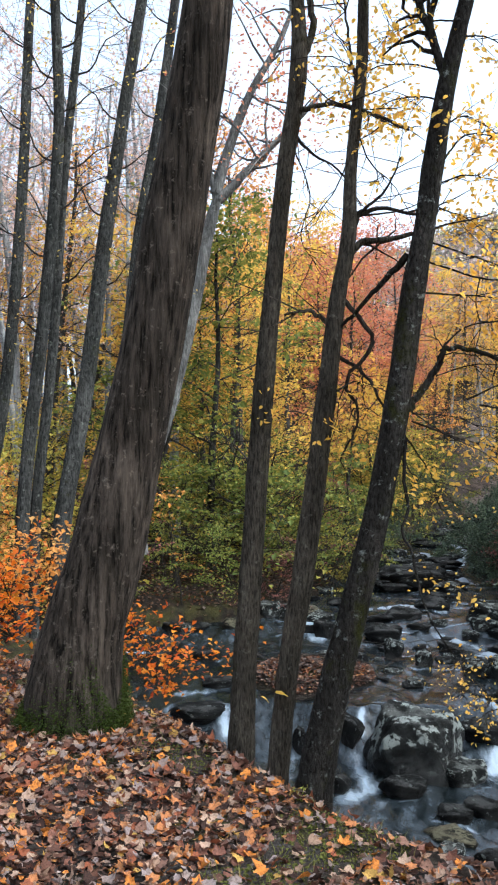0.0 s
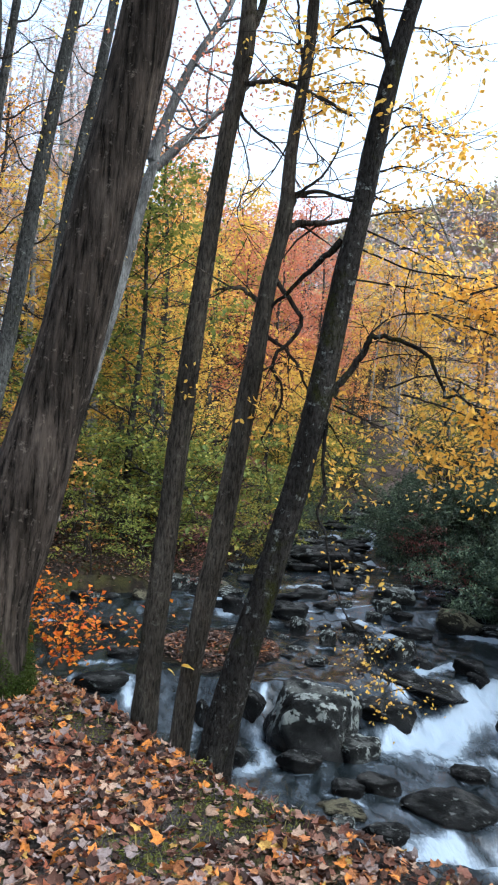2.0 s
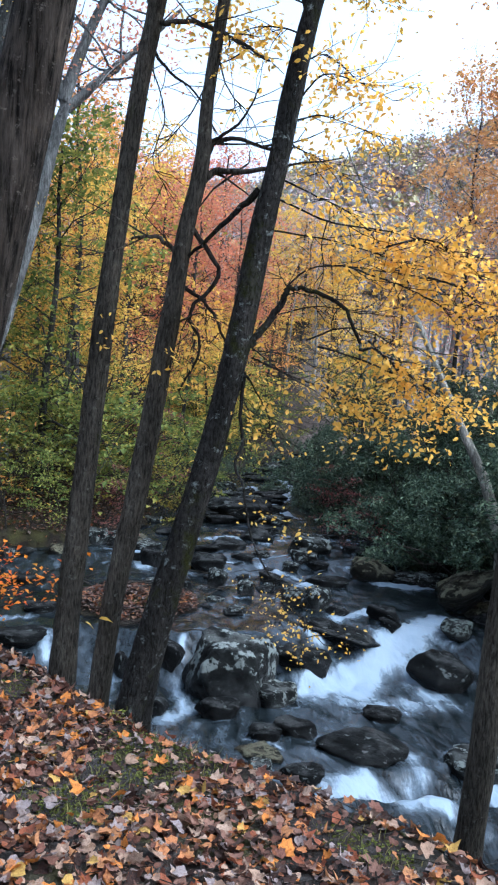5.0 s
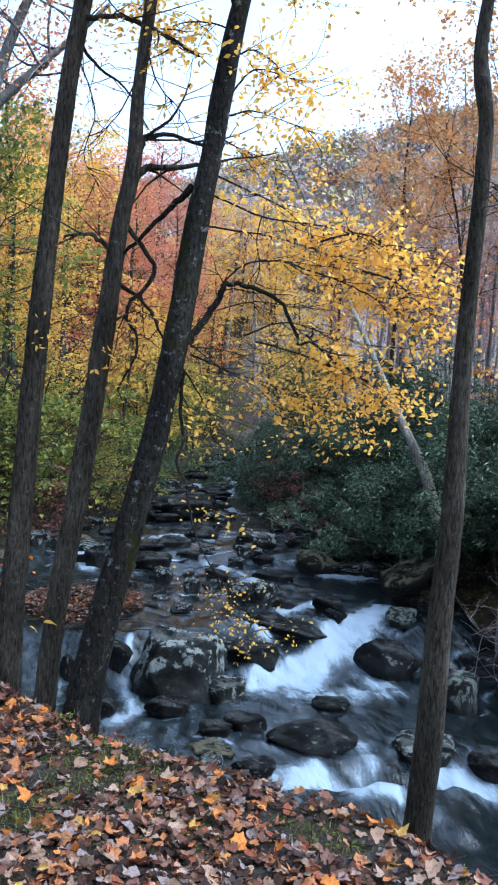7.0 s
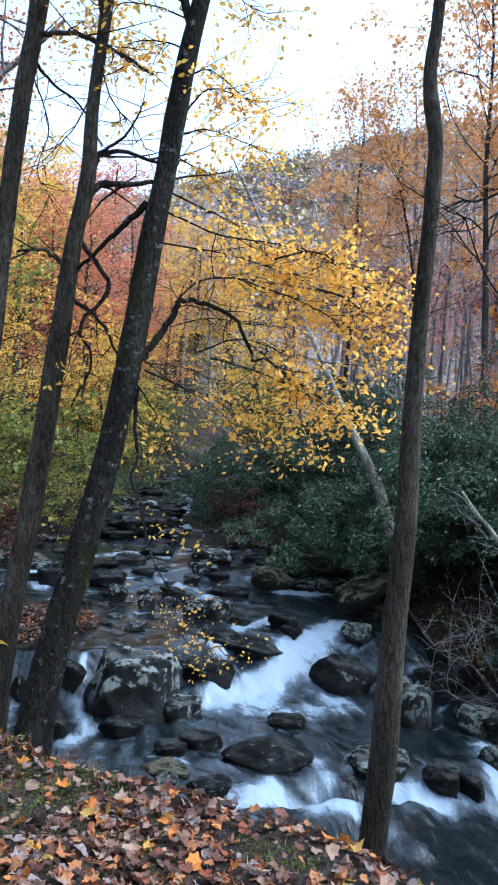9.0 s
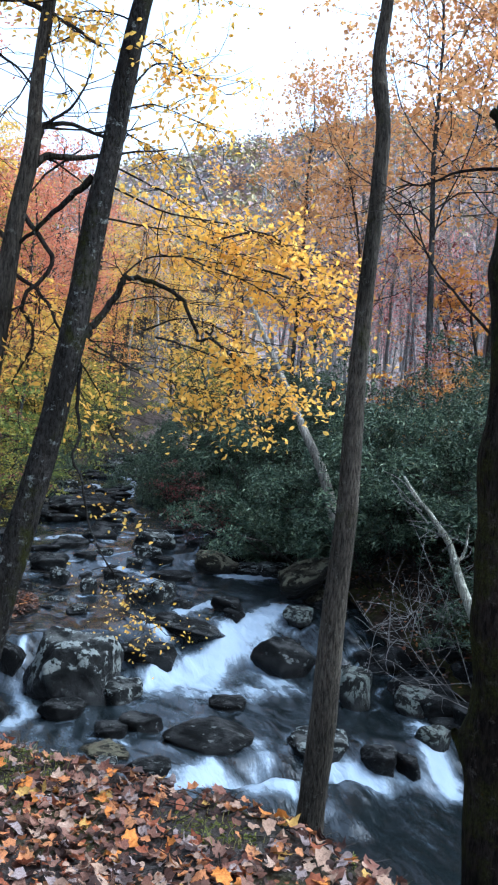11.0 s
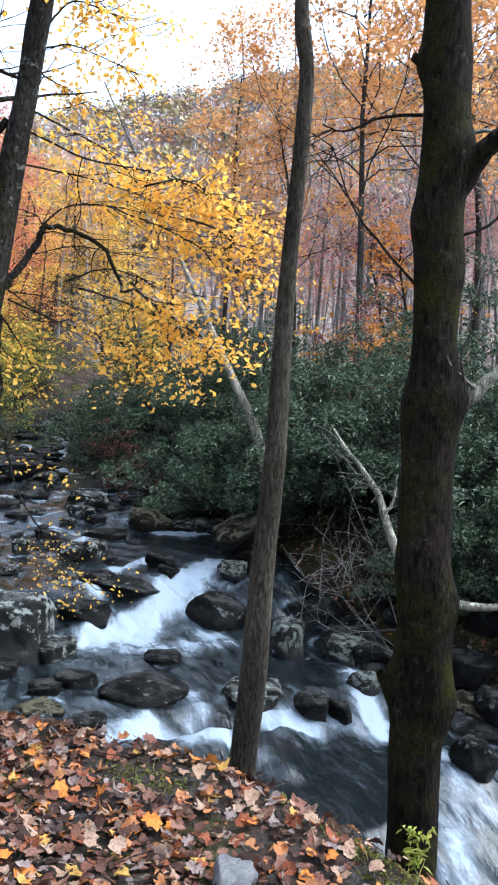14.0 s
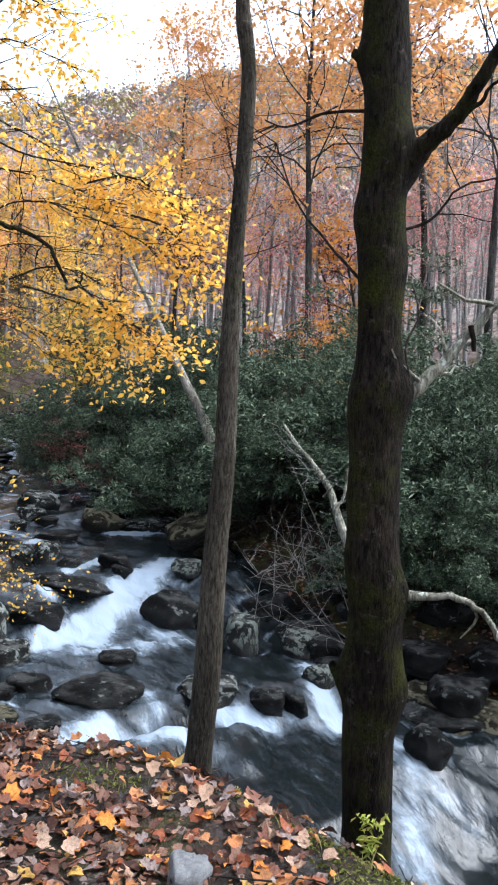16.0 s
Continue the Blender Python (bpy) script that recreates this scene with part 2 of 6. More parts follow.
def ground_material():
    """Dark forest soil with mossy patches near the path, and leaf-brown farther off, paled with haze put into the
    colour.
    """
    m, n, b, out = material("forest_soil")
    v = coords(n)
    a = noise_node(n, 40, 8, 0.7, v)
    c = noise_node(n, 1.6, 5, 0.6, v)
    d = noise_node(n, 7.0, 6, 0.7, v)
    grit = n.nodes.new("ShaderNodeAttribute")
    grit.attribute_name = "grit"
    soil = mix(n, grit.outputs["Fac"], ramp(n, a.outputs[0], [(0.3, (0.009, 0.008, 0.007)), (0.7, (0.03, 0.024, 0.019))]),
               ramp(n, a.outputs[0], [(0.3, (0.025, 0.022, 0.02)), (0.5, (0.06, 0.053, 0.049)), (0.7, (0.125, 0.114, 0.106))]))
    leafy = ramp(n, d.outputs[0], [(0.3, (0.03, 0.02, 0.014)), (0.5, (0.036, 0.024, 0.017)), (0.7, (0.058, 0.038, 0.026))])
    moss = ramp(n, a.outputs[0], [(0.3, (0.02, 0.02, 0.007)), (0.7, (0.085, 0.08, 0.024))])
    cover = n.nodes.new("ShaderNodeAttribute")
    cover.attribute_name = "hazed_cover"
    # far leaf cover, its pale pinkish tone holding the haze of the slope
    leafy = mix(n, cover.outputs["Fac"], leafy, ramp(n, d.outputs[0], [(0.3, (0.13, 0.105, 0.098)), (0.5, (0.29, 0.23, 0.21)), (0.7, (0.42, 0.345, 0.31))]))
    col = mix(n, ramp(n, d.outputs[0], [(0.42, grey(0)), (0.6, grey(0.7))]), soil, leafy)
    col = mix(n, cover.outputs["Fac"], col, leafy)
    broad = noise_node(n, 0.9, 8, 0.72, v)
    col = mix(n, 1.0, col, ramp(n, broad.outputs[0], [(0.38, grey(0.35)), (0.5, grey(0.8)), (0.62, grey(1.15))]), "MULTIPLY")
    col = mix(n, ramp(n, c.outputs[0], [(0.5, grey(0)), (0.62, grey(0.75))]), col, moss)
    n.links.new(col, b.inputs["Base Color"])
    b.inputs["Roughness"].default_value = 0.95
    b.inputs["Specular IOR Level"].default_value = 0.08
    bump(n, b, mix(n, 0.5, a.outputs[0], d.outputs[0]), 1.0, 0.06)
    return m


SOIL = ground_material()


def rock_material(name, low, high, lichen, amount):
    """Stream stone: dark and wet low down, dry with pale lichen blotches on top; sheen is put into the colour of upward
    faces.
    """
    m, n, b, out = material(name)
    v = coords(n)
    info = n.nodes.new("ShaderNodeObjectInfo")
    off = n.nodes.new("ShaderNodeVectorMath")
    off.operation = "ADD"
    n.links.new(v, off.inputs[0])
    sc = n.nodes.new("ShaderNodeVectorMath")
    sc.operation = "SCALE"
    n.links.new(info.outputs["Location"], sc.inputs[0])
    sc.inputs["Scale"].default_value = 1.7
    n.links.new(sc.outputs[0], off.inputs[1])
    p = off.outputs[0]
    a = noise_node(n, 5, 9, 0.68, p)
    f = noise_node(n, 30, 7, 0.75, p)
    li = noise_node(n, 3.0, 9, 0.7, p)
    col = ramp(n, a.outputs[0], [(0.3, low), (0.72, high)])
    col = mix(n, 0.5, col, ramp(n, f.outputs[0], [(0.3, grey(0.65)), (0.7, grey(1.0))]), "MULTIPLY")
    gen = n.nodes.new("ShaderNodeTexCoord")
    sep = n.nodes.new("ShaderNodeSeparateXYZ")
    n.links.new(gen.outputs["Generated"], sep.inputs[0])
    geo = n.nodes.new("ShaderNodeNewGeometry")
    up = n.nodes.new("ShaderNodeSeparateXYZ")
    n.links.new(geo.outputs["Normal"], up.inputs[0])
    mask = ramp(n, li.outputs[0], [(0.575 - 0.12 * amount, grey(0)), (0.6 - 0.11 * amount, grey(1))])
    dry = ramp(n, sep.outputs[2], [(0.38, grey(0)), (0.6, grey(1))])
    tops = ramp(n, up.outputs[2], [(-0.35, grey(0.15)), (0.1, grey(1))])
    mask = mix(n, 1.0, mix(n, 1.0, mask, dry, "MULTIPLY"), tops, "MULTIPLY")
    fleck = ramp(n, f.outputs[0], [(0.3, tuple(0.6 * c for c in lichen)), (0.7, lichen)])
    # pale dry patches on upward faces, with the tops' sheen put into their colour
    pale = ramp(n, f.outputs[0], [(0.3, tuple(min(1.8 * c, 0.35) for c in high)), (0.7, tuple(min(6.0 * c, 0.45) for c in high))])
    # noise that breaks the painted top sheen into patches
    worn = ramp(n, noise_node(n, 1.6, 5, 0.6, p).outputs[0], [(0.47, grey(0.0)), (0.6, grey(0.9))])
    crest_sheen = ramp(n, up.outputs[2], [(0.55, grey(0)), (0.85, grey(1))])
    col = mix(n, mix(n, 1.0, mix(n, 1.0, crest_sheen, dry, "MULTIPLY"), worn, "MULTIPLY"), col, pale)
    col = mix(n, mask, col, fleck)
    n.links.new(col, b.inputs["Base Color"])
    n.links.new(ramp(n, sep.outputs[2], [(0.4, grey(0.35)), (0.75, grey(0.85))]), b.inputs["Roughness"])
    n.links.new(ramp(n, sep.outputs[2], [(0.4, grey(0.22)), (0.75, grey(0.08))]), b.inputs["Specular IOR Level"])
    bump(n, b, mix(n, 0.6, a.outputs[0], f.outputs[0]), 1.0, 0.055)
    return m


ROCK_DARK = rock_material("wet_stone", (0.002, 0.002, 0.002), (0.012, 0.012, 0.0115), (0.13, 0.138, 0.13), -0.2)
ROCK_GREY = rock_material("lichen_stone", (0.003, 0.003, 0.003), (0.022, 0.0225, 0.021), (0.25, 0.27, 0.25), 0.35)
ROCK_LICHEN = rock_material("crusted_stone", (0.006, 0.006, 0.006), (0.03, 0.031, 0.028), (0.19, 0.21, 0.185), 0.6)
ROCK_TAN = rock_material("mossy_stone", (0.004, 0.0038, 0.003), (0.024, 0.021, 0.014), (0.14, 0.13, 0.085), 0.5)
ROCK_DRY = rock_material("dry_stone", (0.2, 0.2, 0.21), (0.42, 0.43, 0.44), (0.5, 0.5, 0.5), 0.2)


def water_material():
    """Clear dark stream water, breaking into white foam where the surface amount is high; low amounts put sky sheen
    into the colour as pale streaks.
    """
    m, n, b, out = material("stream_water")
    flow = n.nodes.new("ShaderNodeMapping")
    flow.inputs["Rotation"].default_value = (0, 0, radians(-32))
    flow.inputs["Scale"].default_value = (1.0, 0.24, 0.6)
    n.links.new(coords(n), flow.inputs[0])
    warp = noise_node(n, 1.3, 3, 0.5, coords(n))
    bent = n.nodes.new("ShaderNodeVectorMath")
    bent.operation = "MULTIPLY_ADD"
    n.links.new(warp.outputs["Color"], bent.inputs[0])
    bent.inputs[1].default_value = (0.4, 0.25, 0.2)
    n.links.new(flow.outputs[0], bent.inputs[2])
    v = bent.outputs[0]
    rip = noise_node(n, 2.6, 4, 0.55, v)
    rip2 = noise_node(n, 9.0, 5, 0.6, v)
    streak = noise_node(n, 5.5, 7, 0.68, v)
    curl = noise_node(n, 4.5, 6, 0.65, coords(n))
    att = n.nodes.new("ShaderNodeAttribute")
    att.attribute_name = "froth_sheen"
    raw = math_node(n, "ADD", att.outputs["Fac"], math_node(n, "MULTIPLY", math_node(n, "SUBTRACT", streak.outputs[0], 0.53), 1.5))
    raw = math_node(n, "ADD", raw, math_node(n, "MULTIPLY", math_node(n, "SUBTRACT", curl.outputs[0], 0.5), 0.9))
    # low stops paint streaks of reflected sky, high stops white foam
    fr = ramp(n, raw, [(0.15, grey(0)), (0.36, grey(0.05)), (0.55, grey(0.14)), (0.8, grey(0.4)), (1.0, grey(0.78))])
    base = mix(n, fr, (0.0045, 0.0062, 0.0068), (0.27, 0.325, 0.385))
    n.links.new(base, b.inputs["Base Color"])
    n.links.new(mix(n, fr, grey(0.06), grey(0.65)), b.inputs["Roughness"])
    b.inputs["IOR"].default_value = 1.33
    b.inputs["Specular IOR Level"].default_value = 0.5
    bump(n, b, mix(n, 0.35, rip.outputs[0], rip2.outputs[0]), 0.75, 0.1)
    return m


WATER = water_material()

# ---- plan: levels of stream and land ----
EYE = 1.6


STAND = Vector((0, 0, EYE))
STAND_LATE = Vector((0.08, -0.012, EYE - 0.082))


def spot(az, el, h):
    """A place by compass (degrees right of north), elevation and level distance from where one stands."""
    a = radians(az)
    return STAND + Vector((h * math.sin(a), h * math.cos(a), h * math.tan(radians(el))))


LEVEL_Y = np.array([2.0, 4.6, 5.6, 6.5, 7.2, 9.3, 10.15, 13.0, 13.9, 20.0, 28.0, 40.0, 60.0])
LEVEL_Z = np.array([-2.7, -2.55, -2.03, -2.0, -1.73, -1.68, -1.28, -1.22, -1.05, -0.95, -0.85, -0.5, 0.5])
LEFT_Y = np.array([0.0, 7.0, 9.0, 11.0, 12.8, 13.8, 14.3, 16.0, 18.0, 22.0, 27.0, 33.0, 45.0])
LEFT_X = np.array([-1.2, -1.2, -2.6, -3.4, -3.0, -1.2, 0.7, 1.7, 2.2, 3.7, 5.3, 7.6, 13.0])
RIGHT_Y = np.array([0.0, 3.0, 6.0, 8.0, 10.0, 12.0, 14.0, 17.0, 20.0, 24.0, 27.0, 33.0, 45.0])
RIGHT_X = np.array([7.4, 6.8, 6.1, 5.7, 5.5, 5.9, 6.2, 6.0, 6.3, 7.1, 7.8, 10.0, 15.0])


def wave(x, y, f, seed=0.0):
    """A cheap smooth wobble of about -1 to 1."""
    return (np.sin(f * x * 1.3 + seed) * np.cos(f * y * 0.9 - 1.7 * seed) + 0.6 * np.sin(f * (2.1 * x - 1.7 * y) + 2.3 * seed)
            + 0.4 * np.cos(f * (3.3 * x + 2.9 * y) - seed)) / 2.0


def water_level(x, y):
    u = y + np.where(y < 6.6, 0.75 * np.clip(4.3 - x, 0, 2.2), 0.0)
    u = u + 0.3 * wave(x, y * 0.4, 1.3, 0.7) + 0.14 * wave(x, y * 0.5, 3.7, 1.9)
    return np.interp(u, LEVEL_Y, LEVEL_Z)


def step(v, a, b):
    t = np.clip((v - a) / (b - a), 0, 1)
    return t * t * (3 - 2 * t)


def bank_edge(x, y):
    """How far a place lies beyond the upper edge of the near bank."""
    along = (x - 0.35) * 0.52 - (y - 4.45) * 0.85
    return (x - 0.35) * 0.85 + (y - 4.45) * 0.52 - 0.34 * np.exp(-((along - 1.6) / 1.0) ** 2)


def land(x, y):
    """Height of the ground sheet."""
    x, y = np.asarray(x, float), np.asarray(y, float)
    zw = water_level(x, y)
    el_, er_ = np.interp(y, LEFT_Y, LEFT_X) - x, x - np.interp(y, RIGHT_Y, RIGHT_X)
    e = np.maximum(el_, er_)
    bed = zw - 0.3 + 0.08 * wave(x, y, 2.0)
    left = zw + np.minimum(0.55 * e - 0.3, 0.15 + 0.11 * e)
    right = zw + np.minimum(0.6 * e - 0.3, 0.75 + 0.16 * e) + 0.2 * np.clip(e - 10, 0, 60)
    z = np.where(e < 0, np.maximum(bed, zw - 0.3 + 0.5 * e), np.where(er_ > el_, right, left))
    isle = np.exp(-(((x - 0.8) / 1.3) ** 2 + ((y - 11.3) / 1.15) ** 2))
    z = np.maximum(z, zw - 0.35 + 0.6 * isle + 0.07 * isle * wave(x, y, 3.1, 0.8) + 0.05 * isle * wave(x, y, 7.0, 1.3))
    # the near bank
    sd = bank_edge(x, y)
    gentle = step(-x, 0.6, 3.0)
    top = -0.2 * step(sd, -3.2, 0.0) - 0.03 * (x < 0) * np.minimum(-x, 5)
    near = top - (0.8 - 0.45 * gentle) * np.maximum(sd, 0) - 0.25 * np.minimum(np.maximum(sd, 0), 0.25) + 0.025 * wave(x, y, 2.6, 1.0)
    far_side = step(y, 10.0, 13.0)
    z = np.maximum(z, np.where(far_side < 1, near * (1 - far_side) - 9 * far_side, -9))
    # rising ground: an unseen rise added behind the camera to cut sky light, far ahead, and the slope over the far bank
    z = z + 0.15 * np.clip(-y - 3, 0, 60)
    az = np.degrees(np.arctan2(x, np.maximum(y, 0.1)))
    ahead = step(az, -14, 3)
    z = z + (0.05 + 0.23 * ahead) * np.clip(y - 34, 0, 120) - 0.12 * np.clip(y - 170, 0, 400)
    far = step(np.hypot(x, y), 20, 60)
    return z + far * 1.2 * wave(x, y, 0.11, 2.0) + 0.04 * wave(x, y, 1.1, 3.0)


def land_z(x, y):
    return float(land(x, y))


# ---- mesh helpers ----
def mesh_of(name, verts, faces, mat, smooth=True):
    me = bpy.data.meshes.new(name)
    verts = np.asarray(verts, dtype=np.float32)
    faces = np.asarray(faces, dtype=np.int32)
    k = faces.shape[1]
    me.vertices.add(len(verts))
    me.vertices.foreach_set("co", verts.ravel())
    me.loops.add(faces.size)
    me.loops.foreach_set("vertex_index", faces.ravel())
    me.polygons.add(len(faces))
    me.polygons.foreach_set("loop_start", np.arange(0, faces.size, k, dtype=np.int32))
    me.polygons.foreach_set("use_smooth", np.full(len(faces), smooth))
    me.update(calc_edges=True)
    me.materials.append(mat)
    return me


def part(name, me, parent, label="", kind=""):
    ob = new(name, me)
    ob.parent = parent
    return tagged(ob, label, kind=kind)


def thing(name, at, label, category, group="", kind=""):
    ob = new(name)
    ob.location = at
    return tagged(ob, label, category, group, kind)


class Wood:
    """Collects tapered round stems into one mesh of quads."""

    def __init__(self, seed=0):
        self.v, self.f, self.count, self.rng = [], [], 0, np.random.default_rng(seed)

    def stem(self, pts, radii, sides=8, rough=0.0, flare=0.0, lumps=0.0):
        pts = np.asarray(pts, float)
        radii = np.asarray(radii, float)
        n = len(pts)
        tan = np.gradient(pts, axis=0)
        tan /= np.linalg.norm(tan, axis=1)[:, None] + 1e-9
        ref = np.where(np.abs(tan[:, 2:3]) > 0.9, [[1.0, 0, 0]], [[0, 0, 1.0]])
        a = np.cross(tan, ref)
        for i in range(1, n):
            p = a[i - 1] - tan[i] * np.dot(a[i - 1], tan[i])
            a[i] = p
        a /= np.linalg.norm(a, axis=1)[:, None] + 1e-9
        b = np.cross(tan, a)
        ang = np.linspace(0, 2 * math.pi, sides, endpoint=False)
        r = radii[:, None] * (1 + rough * self.rng.normal(size=(n, sides)) * 0.5)
        if rough:
            ph = self.rng.uniform(0, 6.28, 3)
            r = r * (1 + rough * (np.sin(3 * ang + ph[0]) + 0.7 * np.sin(5 * ang + ph[1]))[None, :])
        if lumps:
            z = np.linspace(0, 1, n)[:, None] * 9.0
            g = ang[None, :]
            r = r * (1 + lumps * (np.sin(2 * g + 2.1 * z) * np.sin(1.7 * z + 0.5) + 0.8 * np.sin(g + 3.3 * z + 1.0) + 0.6 * np.sin(3 * g - 4.7 * z)))
        if flare:
            k = np.exp(-np.linalg.norm(pts - pts[0], axis=1) / 0.28)
            r = r * (1 + flare * k[:, None] * (0.7 + 0.5 * np.sin(4 * ang + 1.0))[None, :])
        ring = pts[:, None, :] + r[:, :, None] * (np.cos(ang)[None, :, None] * a[:, None, :] + np.sin(ang)[None, :, None] * b[:, None, :])
        i, j = np.meshgrid(np.arange(n - 1), np.arange(sides), indexing="ij")
        q = np.stack([i * sides + j, i * sides + (j + 1) % sides, (i + 1) * sides + (j + 1) % sides, (i + 1) * sides + j], -1).reshape(-1, 4)
        self.v.append(ring.reshape(-1, 3))
        self.f.append(q + self.count)
        self.count += n * sides

    def mesh(self, name, mat):
        return mesh_of(name, np.concatenate(self.v), np.concatenate(self.f), mat)


def bend(pts, n):
    """A smooth line through the given points, in n steps."""
    p = np.asarray([tuple(q) for q in pts], float)
    chord = np.maximum(np.linalg.norm(np.diff(p, axis=0), axis=1), 1e-6)
    m = np.gradient(p, np.concatenate([[0], np.cumsum(chord)]), axis=0)
    u = np.linspace(0, len(p) - 1 - 1e-6, n)
    k = u.astype(int)
    t, h = (u - k)[:, None], chord[k][:, None]
    return ((2 * t ** 3 - 3 * t ** 2 + 1) * p[k] + (t ** 3 - 2 * t ** 2 + t) * h * m[k] + (3 * t ** 2 - 2 * t ** 3) * p[k + 1] + (t ** 3 - t ** 2) * h * m[k + 1])


def leaf_mesh(name, centres, size, mat, seed=0, droop=0.3, narrow=0.5, spread=0.35, flat=0.5):
    """Many folded leaf blades of four corners, each about size long, at the centres."""
    rng = np.random.default_rng(seed)
    c = np.asarray(centres, float)
    n = len(c)
    d = rng.normal(size=(n, 3))
    d[:, 2] = d[:, 2] * 0.5 - droop
    d /= np.linalg.norm(d, axis=1)[:, None]
    up = rng.normal(size=(n, 3)) * (1 - flat)
    up[:, 2] += flat * 1.5
    s = np.cross(d, up)
    s /= np.linalg.norm(s, axis=1)[:, None] + 1e-9
    w = np.cross(s, d)
    ln = size * rng.uniform(0.65, 1.35, (n, 1))
    hw = ln * narrow * 0.5
    base, tip = c - d * ln * 0.5, c + d * ln * 0.5 - w * ln * 0.08
    mid = c - d * ln * 0.06
    l, r = mid + s * hw + w * hw * spread, mid - s * hw + w * hw * spread
    v = np.stack([base, l, tip, r], 1).reshape(-1, 3)
    k = np.arange(n)[:, None] * 4
    f = np.concatenate([k + [0, 2, 1], k + [0, 3, 2]], 1).reshape(-1, 3)
    return mesh_of(name, v, f, mat, False)


# ---- ground, one sheet to the horizon ----
def spaced(lo, hi, near_lo, near_hi, fine, growth):
    a = list(np.arange(near_lo, near_hi, fine))
    s, p = fine, near_hi
    up = []
    while p < hi:
        up.append(p)
        s *= growth
        p += s
    s, p, dn = fine, near_lo, []
    while p > lo:
        s *= growth
        p -= s
        dn.append(p)
    return np.array(dn[::-1] + a + up)


gx = spaced(-900, 900, -3, 7, 0.11, 1.07)
gy = spaced(-400, 1600, 1.5, 15, 0.11, 1.06)
GX, GY = np.meshgrid(gx, gy)
GZ = land(GX, GY)
nx, ny = len(gx), len(gy)
ii, jj = np.meshgrid(np.arange(ny - 1), np.arange(nx - 1), indexing="ij")
quads = np.stack([ii * nx + jj, ii * nx + jj + 1, (ii + 1) * nx + jj + 1, (ii + 1) * nx + jj], -1).reshape(-1, 4)
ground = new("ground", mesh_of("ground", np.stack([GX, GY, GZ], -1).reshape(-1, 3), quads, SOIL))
# share of the hazed pale cover, growing with distance and to the right
ca = ground.data.attributes.new("hazed_cover", "FLOAT", "POINT")
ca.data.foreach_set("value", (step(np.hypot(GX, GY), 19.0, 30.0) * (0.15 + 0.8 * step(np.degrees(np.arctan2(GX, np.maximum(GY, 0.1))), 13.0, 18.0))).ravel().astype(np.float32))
ga = ground.data.attributes.new("grit", "FLOAT", "POINT")
ga.data.foreach_set("value", (step(-bank_edge(GX, GY), -0.3, 0.3) * step(-GY, -9.0, -6.0)).ravel().astype(np.float32))
tagged(ground, "dark leaf-strewn forest soil with mossy patches", "ground", kind="structure")

# ---- stream ----
sy = np.concatenate([np.arange(1.5, 16, 0.045), np.arange(16, 46, 0.15)])
sf = np.linspace(0, 1, 190)
lx, rx_ = np.interp(sy, LEFT_Y, LEFT_X) - 0.8, np.interp(sy, RIGHT_Y, RIGHT_X) + 0.8
SX = lx[:, None] + (rx_ - lx)[:, None] * sf[None, :]
SY = np.repeat(sy[:, None], len(sf), 1)
SZ = water_level(SX, SY)
slope = np.abs((water_level(SX, SY + 0.08) - water_level(SX, SY - 0.08)) / 0.16)
SZ += 0.018 * wave(SX, SY, 4.0, 0.4) + 0.012 * wave(SX * 1.3, SY * 0.8, 11.0, 1.4) + 0.06 * np.clip(slope, 0, 0.6) * wave(SX, SY, 6.0, 2.2)
# base and upstream terms put sky sheen into the colour of calm water
froth_sheen = 0.19 + 0.09 * step(SY, 10.5, 13.0) + 0.13 * step(9.5 - SY, -1.0, 1.0) * step(-np.degrees(np.arctan2(SX, SY)), -27.0, -22.0) * step(np.degrees(np.arctan2(SX, SY)), 3.0, 7.0) - 0.1 * step(np.degrees(np.arctan2(SX, SY)), 29.0, 33.0) + 0.3 * np.clip(wave(SX * 1.2, SY * 0.8, 2.3, 5.0) - 0.4, 0, 1) + 0.12 * np.clip(2 * slope, 0, 1)


def contact(az, el):
    """The level distance at which the line of sight meets the water."""
    h = 4.0
    while h < 60:
        p = spot(az, el, h)
        if p.z < water_level(p.x, p.y):
            return h
        h += 0.03
    return h


def run_white(width, strength, rows):
    """White water along a line of (compass, elevation) rows on the stream."""
    global froth_sheen
    pts = [spot(a, e, contact(a, e)) for a, e in rows]
    best = np.full(SX.shape, 99.0)
    for p, q in zip(pts[:-1], pts[1:]):
        dx, dy = q.x - p.x, q.y - p.y
        t = np.clip(((SX - p.x) * dx + (SY - p.y) * dy) / (dx * dx + dy * dy + 1e-9), 0, 1)
        best = np.minimum(best, np.hypot(SX - p.x - t * dx, (SY - p.y - t * dy) * 0.8))
    froth_sheen = np.maximum(froth_sheen, strength * np.exp(-(best / width) ** 2) + 0.36 * strength * np.exp(-(best / (2.8 * width)) ** 2))


# the main fall and its foot
for width, strength, rows in ((0.23, 1.0, ((25.0, -13.7), (22.8, -15.1), (20.5, -17.1), (19.8, -18.8))), (0.22, 0.98, ((22.0, -16.1), (18.3, -18.5), (16.7, -19.1))),
                              (0.2, 0.8, ((23.9, -14.9), (23.6, -17.4), (24.9, -18.6))), (0.2, 0.6, ((16.3, -18.9), (20.7, -19.6), (26.0, -18.8)))):
    run_white(width, strength, rows)
